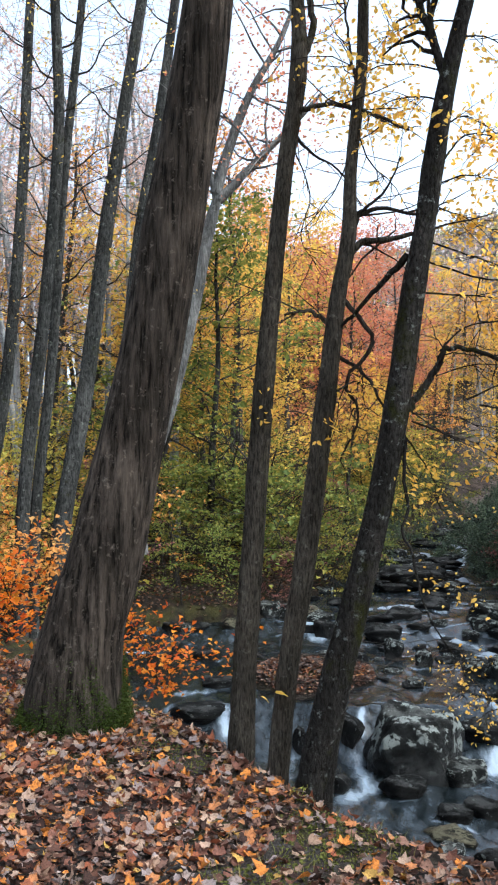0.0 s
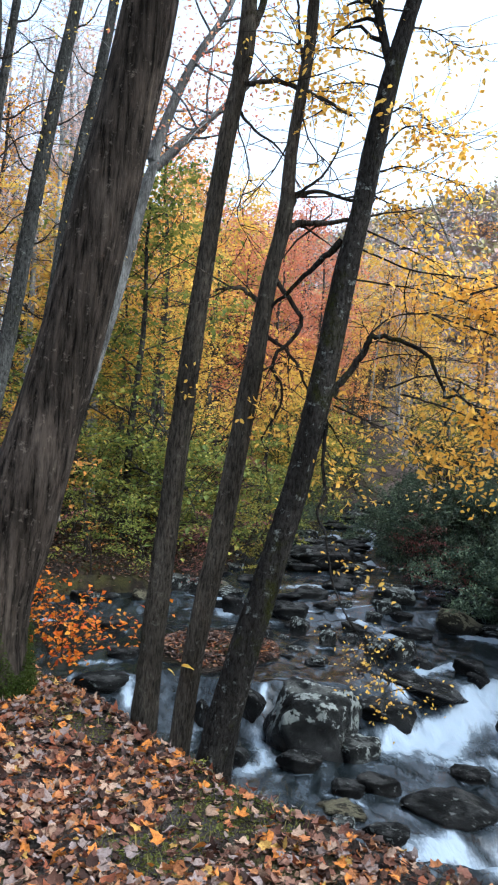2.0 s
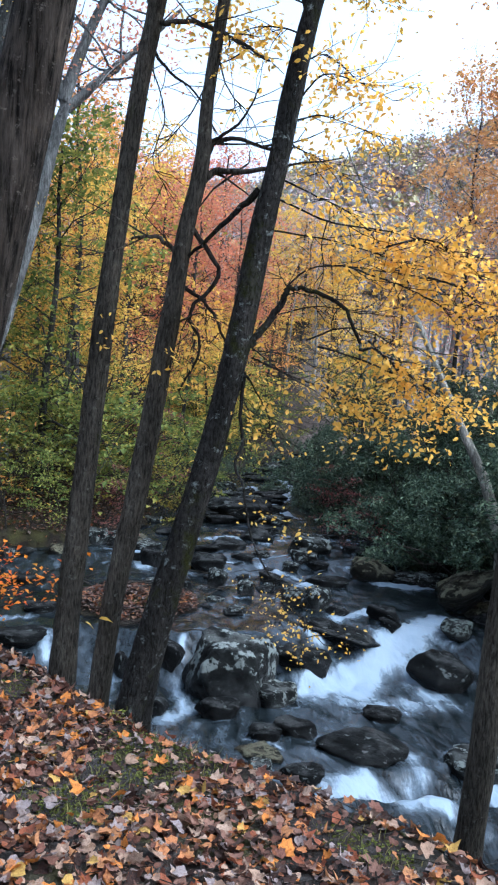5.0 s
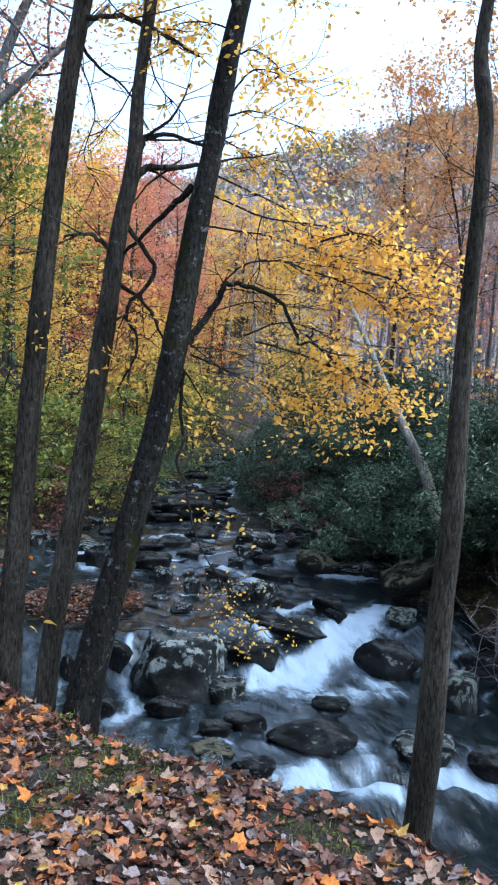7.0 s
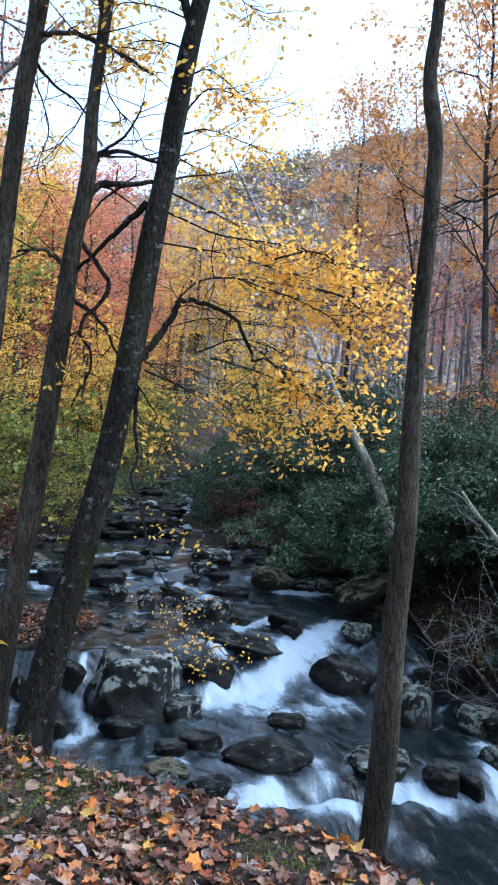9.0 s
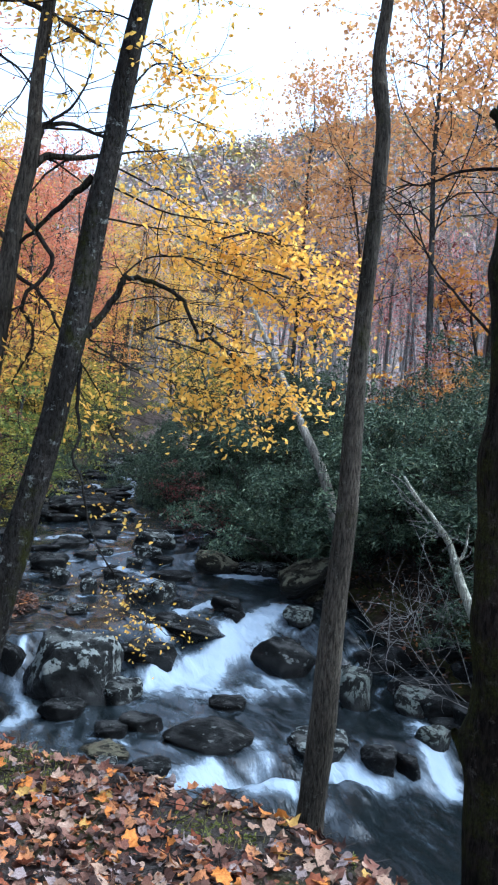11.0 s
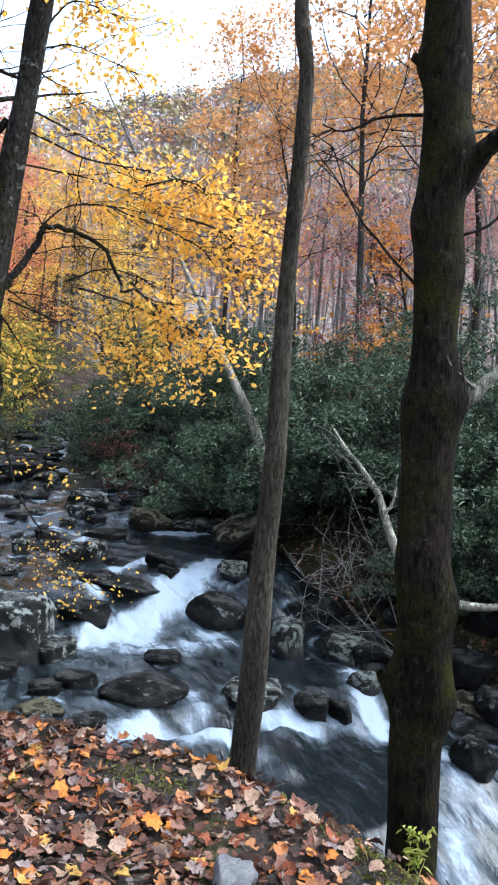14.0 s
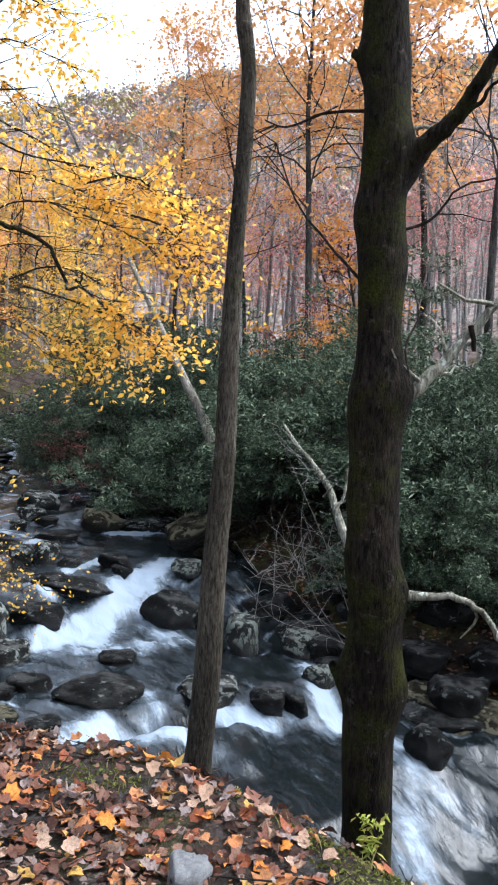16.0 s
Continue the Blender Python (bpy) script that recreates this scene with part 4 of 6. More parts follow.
# slope over the far bank
for k in range(135):
    az = tr.uniform(15, 54)
    h = tr.uniform(19, 50)
    x, y = h * math.sin(radians(az)), h * math.cos(radians(az))
    if x < np.interp(y, RIGHT_Y, RIGHT_X) + 2.0:
        continue
    kind = (T_BARE, T_PINK, T_BARE, T_BARE, T_BARE, T_PINK, T_CRIMSON, T_BARE, T_PINK)[k % 9]
    plant(kind[k % len(kind)], x, y, tr.uniform(0, 6.28), tr.uniform(0.5, 0.72) + 0.006 * (h - 19))
for az, h, s in ((25, 32, 0.85), (20.5, 35, 0.8), (41, 33, 0.85)):
    plant(T_ORANGE[int(h) % 2], h * math.sin(radians(az)), h * math.cos(radians(az)), az, s)


for az, h, s in ((33.8, 17.5, 0.95), (24.6, 21, 0.72), (37.5, 19, 1.0), (45.5, 17, 1.0), (29.6, 20, 0.68), (41.5, 22, 1.1)):
    plant(T_AMBER[0], h * math.sin(radians(az)), h * math.cos(radians(az)), az, s)
for k in range(14):
    az, h = 26 + 1.6 * k, 22 + 3.5 * (k % 4)
    plant(T_CRIMSON[0], h * math.sin(radians(az)), h * math.cos(radians(az)), k * 1.3, 0.75 + 0.05 * (k % 3))
# orange and gold behind the thin wood, and both sides of the far stream
for k in range(16):
    az, h = tr.uniform(-22, -4), tr.uniform(24, 44)
    plant((T_ORANGE, T_YELLOW)[k % 2][k % 2], h * math.sin(radians(az)), h * math.cos(radians(az)), tr.uniform(0, 6.28), tr.uniform(0.6, 0.95))
for az, h, s in ((8.5, 25, 0.5), (10.0, 30, 0.55), (6.5, 22, 0.5), (11.0, 34, 0.6), (12.3, 38, 0.65), (10.4, 41, 0.7), (13.2, 46, 0.75), (9.0, 33, 0.6), (15.5, 48, 0.75), (11.8, 44, 0.7), (14.4, 52, 0.8), (17.0, 46, 0.7), (19.0, 29, 0.6), (21.0, 26, 0.6), (18.8, 36, 0.7)):
    plant((T_PINK, T_YELLOW, T_ORANGE, T_PINK)[int(h) % 4][int(h) % 2], h * math.sin(radians(az)), h * math.cos(radians(az)), az, s if h < 40 else 1.2 * s)
for k in range(9):
    az, h = -21 + 1.9 * k, 24 + 4.0 * (k % 4)
    plant((T_ORANGE[0], T_YELLOW[1], T_BARE[0], T_ORANGE[1])[k % 4], h * math.sin(radians(az)), h * math.cos(radians(az)), k * 1.7, tr.uniform(0.95, 1.2))
# thin undergrowth on the slope
for k in range(34):
    az, h = tr.uniform(27, 54), tr.uniform(17, 32)
    plant((T_PINK[k % 3], T_BARE[k % 3], T_CRIMSON[0], T_PINK[0])[k % 4], h * math.sin(radians(az)), h * math.cos(radians(az)), k * 1.3, tr.uniform(0.28, 0.42))
# unseen trees added behind the camera to hold back sky light
for k in range(14):
    az, h = tr.uniform(75, 285), tr.uniform(8, 22)
    kind = (T_ORANGE, T_RUST, T_YELLOW)[k % 3]
    plant(kind[k % 2], h * math.sin(radians(az)), h * math.cos(radians(az)), tr.uniform(0, 6.28), tr.uniform(0.9, 1.2))


def far_woods():
    """Crowns of the distant mountain woods, with haze put into their colours."""
    rng = np.random.default_rng(3)
    c = []
    for k in range(2200):
        az, h = rng.uniform(-10, 58), 58 + 115 * rng.random()
        x, y = h * math.sin(radians(az)), h * math.cos(radians(az))
        r = rng.uniform(1.2, 2.4)
        q = rng.normal(size=(96, 3))
        q /= np.linalg.norm(q, axis=1)[:, None]
        q *= r * rng.uniform(0.35, 1.0, (96, 1))
        q[:, 2] = q[:, 2] * 1.2
        c.append(q + [x, y, land_z(x, y) + r * 1.6])
    m, n, b, out = material("far_leaves")
    v = coords(n)
    big = noise_node(n, 0.09, 4, 0.7, v)
    g = n.nodes.new("ShaderNodeNewGeometry")
    # greyed and bluish stops put distance haze into the leaf colour
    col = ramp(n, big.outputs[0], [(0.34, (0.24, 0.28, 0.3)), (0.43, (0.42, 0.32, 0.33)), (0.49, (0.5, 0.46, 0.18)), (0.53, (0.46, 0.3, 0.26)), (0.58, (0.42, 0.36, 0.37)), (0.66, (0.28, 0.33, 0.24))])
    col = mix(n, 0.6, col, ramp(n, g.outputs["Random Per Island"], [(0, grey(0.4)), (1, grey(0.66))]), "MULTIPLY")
    n.links.new(col, b.inputs["Base Color"])
    b.inputs["Roughness"].default_value = 0.9
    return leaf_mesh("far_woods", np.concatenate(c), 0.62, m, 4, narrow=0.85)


tagged(new("far_woods", far_woods()), "distant mountain woods in autumn colours, haze put into the leaf tones", "woods", kind="stuff")


# ---- evergreen thickets on the far bank ----
def bush(seed, r, tall, leaves, label):
    """An evergreen shrub: crooked stems, and leaf whorls massed in domed clumps."""
    rng = np.random.default_rng(seed)
    wood = Wood(seed)
    tips = []
    for k in range(6):
        a = k * 1.05 + rng.normal() * 0.2
        limb(wood, (0.1 * math.cos(a), 0.1 * math.sin(a), -0.15), (math.cos(a) * 0.9, math.sin(a) * 0.9, 1.0), math.hypot(r, tall) * rng.uniform(0.75, 1.0), 0.022,
             int(rng.integers(1 << 30)), 2, tips, 0.3, 4, 0.3, 2)
    tips = np.array(tips)
    tips = tips[tips[:, 2] > 0.25]
    root = new("rhododendron")
    part("wood", wood.mesh("wood", TWIG), root, kind="stuff")
    clumps = tips[rng.integers(len(tips), size=46)]
    n = leaves // 7
    q = rng.normal(size=(n, 3))
    q[:, 2] = np.abs(q[:, 2]) * 0.9 - 0.12
    q /= np.linalg.norm(q, axis=1)[:, None]
    span = rng.uniform(0.2, 0.42, 46)
    which = rng.integers(46, size=n)
    whorls = clumps[which] + q * span[which][:, None] * rng.uniform(0.75, 1.05, (n, 1))
    c = np.repeat(whorls, 7, 0) + rng.normal(size=(n * 7, 3)) * 0.045
    part("foliage", leaf_mesh("foliage", c, 0.095, EVERGREEN, seed, droop=0.3, narrow=0.3), root, kind="stuff")
    return tagged(root, label, "shrub", "evergreen thicket on the far bank")


BUSHES = [bush(101 + k, 1.5, 2.0, 7400, "dark evergreen rhododendron thicket on the far bank") for k in range(3)]
for k in range(38):
    az = 15.5 + 33 * (k + tr.random()) / 38
    y = 0.0
    base = np.interp(az, [15, 18, 23, 27, 32, 38, 45, 52], [23, 18.5, 14.8, 13.0, 11.3, 10.2, 9.8, 9.8])
    h = base + tr.uniform(0.6, 5.5) + (1.3 if 24 < az < 29 else 0.0)
    x, y = h * math.sin(radians(az)), h * math.cos(radians(az))
    plant(BUSHES[k % 3], x, y, tr.uniform(0, 6.28), tr.uniform(0.65, 1.0))
LOW = [forest_tree("understory_sapling", 120 + k, 3.2, 0.035, TWIG, mt, lb, 1200, 0.095, 0.2, 14, 1.7, 0.32, 0.1, sprays=28, **TIERS) for k, (mt, lb) in enumerate(
    ((OLIVE, "low sapling with yellow-green leaves"), (GREEN, "low green sapling at the water's edge"), (DULL_RED, "low sapling with dull red leaves"), (ORANGE, "low sapling with orange leaves")))]
for k in range(22):
    az, h = tr.uniform(-9, 6), tr.uniform(14.8, 21)
    x, y = h * math.sin(radians(az)), h * math.cos(radians(az))
    if x < np.interp(y, LEFT_Y, LEFT_X) - 0.3:
        plant(LOW[(0, 1, 1, 0, 1, 2, 1, 0, 1, 1)[k % 10]], x, y, tr.uniform(0, 6.28), tr.uniform(0.5, 0.9))
for az, h, k, s in ((18.0, 18.2, 2, 0.42), (20.2, 15.9, 2, 0.36), (19.3, 17.2, 2, 0.4), (32.6, 17.5, 3, 0.7), (34.4, 18.5, 3, 0.8), (36.0, 17.0, 3, 0.7)):
    plant(LOW[k], h * math.sin(radians(az)), h * math.cos(radians(az)), az, s)
for k in range(16):
    az, h = 6.0 + 6.0 * tr.random(), tr.uniform(25, 42)
    x, y = h * math.sin(radians(az)), h * math.cos(radians(az))
    if x < np.interp(y, LEFT_Y, LEFT_X) - 0.6:
        plant(LOW[(0, 1, 3, 0)[k % 4]], x, y, tr.uniform(0, 6.28), tr.uniform(0.7, 1.2))
for az, h, s in ((9.4, 26.0, 0.6), (10.5, 31.0, 0.75), (8.4, 22.5, 0.5), (11.4, 36.0, 0.8), (7.2, 20.0, 0.42)):
    plant(BUSHES[int(h) % 3], h * math.sin(radians(az)), h * math.cos(radians(az)), az, s)
for az, h, k, s in ((8.9, 24.2, 1, 0.7), (10.0, 28.5, 0, 0.8), (7.9, 21.2, 1, 0.6), (6.6, 19.0, 1, 0.55), (5.6, 17.4, 0, 0.5), (11.0, 33.5, 0, 0.9), (-1.0, 14.6, 1, 0.4), (-4.6, 14.2, 1, 0.42), (1.6, 14.9, 2, 0.35)):
    plant(LOW[k], h * math.sin(radians(az)), h * math.cos(radians(az)), 2.0 * az, s)
# a dark dome of shrubs hanging over the pool
for az, h, s in ((24.2, 15.0, 0.8), (25.6, 14.4, 0.8), (23.4, 16.4, 0.9), (25.0, 16.0, 0.95), (27.8, 13.6, 0.85)):
    plant(BUSHES[int(h * 10) % 3], h * math.sin(radians(az)), h * math.cos(radians(az)), az, s)
# shrubs down to the water beyond the mossy tree
for az, h, s in ((40.6, 10.3, 0.55), (42.6, 10.2, 0.6), (44.8, 10.0, 0.55), (47.0, 9.9, 0.62), (49.6, 9.8, 0.66)):
    plant(BUSHES[int(h * 10) % 3], h * math.sin(radians(az)), h * math.cos(radians(az)), az, s)
# low growth where the stream comes out of the wood
for k in range(22):
    h = tr.uniform(27, 42)
    x = np.interp(h * 0.97, LEFT_Y, LEFT_X) - tr.uniform(0.4, 3.0) if k % 3 else np.interp(h * 0.95, RIGHT_Y, RIGHT_X) + tr.uniform(0.4, 2.0)
    plant(LOW[(1, 0, 3, 0, 1, 0)[k % 6]], float(x), math.sqrt(h * h - x * x), tr.uniform(0, 6.28), tr.uniform(0.8, 1.3))
for k in range(12):
    az, h = 8.5 + 0.85 * k, 46 + 5 * (k % 3)
    plant((T_PINK[k % 3], T_ORANGE[0], T_PINK[0])[k % 3], h * math.sin(radians(az)), h * math.cos(radians(az)), k * 1.1, tr.uniform(0.6, 0.8))
for k in range(2):
    az, h = tr.uniform(28, 40), tr.uniform(18, 22)
    x, y = h * math.sin(radians(az)), h * math.cos(radians(az))
    if x > np.interp(y, RIGHT_Y, RIGHT_X) + 1:
        plant(LOW[(3, 2, 3)[k % 3]], x, y, tr.uniform(0, 6.28), tr.uniform(0.9, 1.4))


for k in range(12):
    az, h = tr.uniform(-21, -9), tr.uniform(12, 20)
    plant(LOW[(0, 3, 0)[k % 3]], h * math.sin(radians(az)), h * math.cos(radians(az)), tr.uniform(0, 6.28), tr.uniform(0.6, 0.95))


# ---- the trees by the path ----
def line(h, rows):
    """Places from (compass, elevation) rows at one level distance."""
    return [spot(a, e, h) for a, e in rows]


def near_tree(name, label, mat, rows, h, radii, extra=3.5, rough=0.05, flare=0.3, sides=16, sink=0.5, crown=None, lumps=0.0, knobs=()):
    """The trunk of a tree close by, running on above the view; a crown is added unseen up there to shade the bank."""
    pts = line(h, rows)
    d = (pts[-1] - pts[-3]).normalized()
    pts = [pts[0] - Vector((0, 0, sink))] + pts + [pts[-1] + d * extra * 0.5, pts[-1] + d * extra]
    radii = [radii[0] * 1.08] + list(radii) + [radii[-1] * 0.7, radii[-1] * 0.35]
    n = 130 if knobs else 70
    line_pts = bend(pts, n)
    rr = np.interp(np.linspace(0, len(pts) - 1, n), np.arange(len(pts)), radii)
    wood = Wood(len(name))
    wood.stem(line_pts, rr, sides, rough, flare, lumps)
    ring = wood.v[-1].reshape(n, sides, 3)
    out = ring - np.asarray(line_pts)[:, None, :]
    out /= np.linalg.norm(out, axis=2)[:, :, None]
    for az, el, swell, size in knobs:
        d = np.linalg.norm(ring - np.array(spot(az, el, h)[:]), axis=2)
        ring = ring + out * (swell * np.exp(-(d / size) ** 2))[:, :, None]
    wood.v[-1] = ring.reshape(-1, 3)
    root = new(name)
    part("trunk", wood.mesh("trunk", mat), root)
    # limbs and leaves above the view, added only to cut the light below
    if crown:
        upper, tips = Wood(7), []
        rng = np.random.default_rng(len(label))
        for k in range(9):
            a = k * 2.4
            limb(upper, line_pts[-2 - k % 5], (math.cos(a), math.sin(a), 0.9), rng.uniform(1.4, 2.6), 0.03, 300 + k, 1, tips, 0.3, quick=True)
        tips = np.array(tips)
        c = tips[rng.integers(len(tips), size=1500)] + rng.normal(size=(1500, 3)) * 0.4
        part("limbwork", upper.mesh("limbwork", mat), root)
        part("crown", leaf_mesh("crown", c, 0.11, crown, 9), root, kind="stuff")
    return tagged(root, label, "tree", "trees on the near bank")


LATEST = {}


def branch(root, rows, h, r0, r1, mat, name="branch", label="", n=14, twigs=0, twig_len=0.5, seed=1, sides=8, levels=0, h1=None, collar=0.0, kind=""):
    """A limb through (compass, elevation) rows; returns the ends of its twigs."""
    h1 = h if h1 is None else h1
    pts = [spot(a, e, h + (h1 - h) * k / (len(rows) - 1)) for k, (a, e) in enumerate(rows)]
    c = bend(pts, n)
    rng = np.random.default_rng(seed)
    c[1:-1] += rng.normal(size=(n - 2, 3)) * min(r0 * 0.25, 0.005)
    wood = Wood(seed)
    wood.stem(c, np.linspace(r0, r1, n) + collar * np.exp(-np.linspace(0, 9, n)), sides, 0.05)
    tips = [q for q in c[n // 3:]]
    for k in range(twigs):
        i = int(rng.integers(n // 4, n))
        w = rng.normal(size=3)
        w = w * [1, 0.8, 0.35] - [0, 0, 0.15] + (c[-1] - c[0]) / np.linalg.norm(c[-1] - c[0]) * 0.8
        limb(wood, c[i], w, twig_len * rng.uniform(0.5, 1.2), max(r1 * 0.8, 0.003), int(rng.integers(1 << 30)), levels, tips, 0.0, 4, 0.25)
    LATEST[root.name] = part(name, wood.mesh(name, mat), root, label, kind)
    return np.array(tips)


def oval_mesh(name, c, size, mat, seed):
    """Pointed oval leaf blades with a fold along the midrib, hanging a little."""
    rng = np.random.default_rng(seed)
    n = len(c)
    d = rng.normal(size=(n, 3))
    d[:, 2] = d[:, 2] * 0.45 - 0.45
    d /= np.linalg.norm(d, axis=1)[:, None]
    s = np.cross(d, rng.normal(size=(n, 3)) * 0.6 + [0, -0.3, 0.8])
    s /= np.linalg.norm(s, axis=1)[:, None] + 1e-9
    w = np.cross(s, d)
    ln = size * rng.uniform(0.6, 1.25, (n, 1))
    rows = ((0, 0, 0), (0.25, 0.23, 0.05), (0.6, 0.26, 0.05), (1.0, 0, -0.14), (0.6, -0.26, 0.05), (0.25, -0.23, 0.05), (0.5, 0, 0))
    v = np.stack([c + d * ln * (a - 0.5) + s * ln * b + w * ln * e for a, b, e in rows], 1).reshape(-1, 3)
    k = np.arange(n)[:, None] * 7
    f = np.concatenate([k + q for q in ([6, 0, 1], [6, 1, 2], [6, 2, 3], [6, 3, 4], [6, 4, 5], [6, 5, 0])], 1).reshape(-1, 3)
    return mesh_of(name, v, f, mat, False)


def blades(root, tips, count, seed, mat=YELLOW, size=0.041, cloud=0.055, name="leaves", label=""):
    rng = np.random.default_rng(seed)
    c = tips[rng.integers(len(tips), size=count)] + rng.normal(size=(count, 3)) * cloud
    c[:, 2] -= 0.03
    part(name, oval_mesh(name, c, size, mat, seed), LATEST.get(root.name, root), label, "stuff")


H0 = 6.0
big = near_tree("old_tree", "thick leaning old tree with worn grey-brown bark and a mossy foot", BARK_WORN,
                [(-11.7, -15.3), (-11.0, -10.7), (-9.6, -5.9), (-7.3, 4.7), (-5.2, 15.9), (-3.9, 22.9), (-2.8, 29.3)], H0,
                (0.33, 0.285, 0.26, 0.225, 0.215, 0.2, 0.18), 5, 0.02, 0.12, 40, crown=GOLD, lumps=0.025)
H1, H2, H3, H4, H5 = 5.5, 5.25, 5.05, 4.85, 4.1
t1 = near_tree("slim_tree", "slim leaning tree with brown furrowed bark on the bank", BARK_BROWN,
               [(-0.5, -19.4), (-0.3, -14.2), (0.2, -6.8), (1.0, 4.7), (1.7, 12.3), (2.5, 19.5), (3.5, 26.2), (3.4, 29.3)], H1,
               (0.088, 0.08, 0.073, 0.07, 0.058, 0.056, 0.058, 0.042), 4.5, crown=YELLOW)
t2 = near_tree("slim_tree", "slim leaning tree with grey-brown bark and crooked side branches", BARK_BROWN,
               [(2.0, -20.7), (2.6, -14.1), (3.8, -6.8), (5.3, 4.7), (6.3, 12.3), (6.7, 14.1), (7.0, 19.4), (7.8, 26.0), (7.9, 29.1)], H2,
               (0.066, 0.066, 0.07, 0.062, 0.05, 0.05, 0.038, 0.037, 0.034), 4.5, crown=YELLOW)
t3 = near_tree("birch_tree", "leaning dark-barked tree with pale lichen and yellow leaves", BARK_DARK,
               [(4.2, -21.8), (5.0, -17.6), (7.8, -6.7), (8.7, -2.9), (10.1, 4.7), (11.2, 12.1), (11.9, 15.7), (12.4, 19.1), (13.8, 25.6), (14.7, 28.5)], H3,
               (0.115, 0.1, 0.083, 0.076, 0.078, 0.072, 0.062, 0.066, 0.052, 0.045), 4.5, crown=YELLOW)
t4 = near_tree("slim_tree", "slim upright tree with smooth brown bark at the water's edge", BARK_BROWN,
               [(27.8, -27.3), (28.3, -21.2), (28.6, -14.1), (29.1, -6.7), (29.2, 0.8), (29.5, 8.2), (29.9, 15.2), (29.9, 18.5), (29.6, 20.1), (29.4, 21.7), (29.7, 24.7)], H4,
               (0.082, 0.08, 0.071, 0.063, 0.054, 0.046, 0.044, 0.041, 0.047, 0.039, 0.034), 4.5, rough=0.03, crown=ORANGE)
STAND = STAND_LATE
t5 = near_tree("mossy_tree", "knobbly dark tree with moss and broken limbs above the cascade", BARK_MOSSY,
               [(38.9, -30.3), (38.9, -23.7), (38.9, -16.6), (38.5, -9.2), (38.5, -1.5), (38.2, 6.0), (38.3, 13.1), (38.0, 19.7), (37.9, 22.8)], H5,
               (0.128, 0.128, 0.134, 0.122, 0.116, 0.104, 0.11, 0.112, 0.105), 4.5, 0.015, 0.15, 36, crown=ORANGE, lumps=0.05,
               knobs=((41.2, -21.2, 0.055, 0.14), (36.6, -20.2, 0.07, 0.1), (40.4, -1.2, 0.06, 0.13), (38.4, -1.6, 0.03, 0.12), (40.6, -14.8, 0.04, 0.1), (39.8, 14.0, 0.05, 0.13),
                      (36.4, 19.5, 0.035, 0.08), (36.8, 10.2, 0.03, 0.12), (37.0, -3.0, 0.022, 0.2), (38.6, -18.4, 0.03, 0.1), (38.0, -8.5, 0.02, 0.12), (39.5, 7.0, 0.025, 0.15), (37.2, -13.0, 0.025, 0.15)))
STAND = Vector((0, 0, EYE))

branch(t3, [(10.8, 3.6), (11.6, 4.8), (12.3, 5.8), (12.9, 6.9), (13.15, 7.5), (13.6, 7.7), (14.9, 7.5), (16.8, 6.8), (17.9, 5.0), (18.4, 3.9), (19.0, 4.1), (19.3, 5.0)], H3, 0.024, 0.006, BARK_DARK, label="crooked bare limb", n=48, twigs=6, twig_len=0.35, seed=2, h1=5.15)
for rows in ([(10.9, 3.6), (13.4, 1.9), (15.9, 0.6), (17.6, -1.4)], [(11.0, 3.4), (14.0, 3.1), (16.6, 1.7)], [(12.6, 5.9), (15.2, 6.6), (18.4, 6.3), (21.6, 7.0)], [(13.2, 7.5), (12.8, 8.2), (12.5, 8.6)],
             [(15.5, 12.2), (15.2, 10.6), (15.5, 9.0), (15.1, 7.2), (15.3, 5.6), (15.0, 4.4)]):
    branch(t3, rows, 5.1, 0.0045, 0.0015, BARK_DARK, "twig", seed=int(10 * rows[1][0]), twigs=5, twig_len=0.3, n=18, h1=5.3, sides=5, kind="stuff")
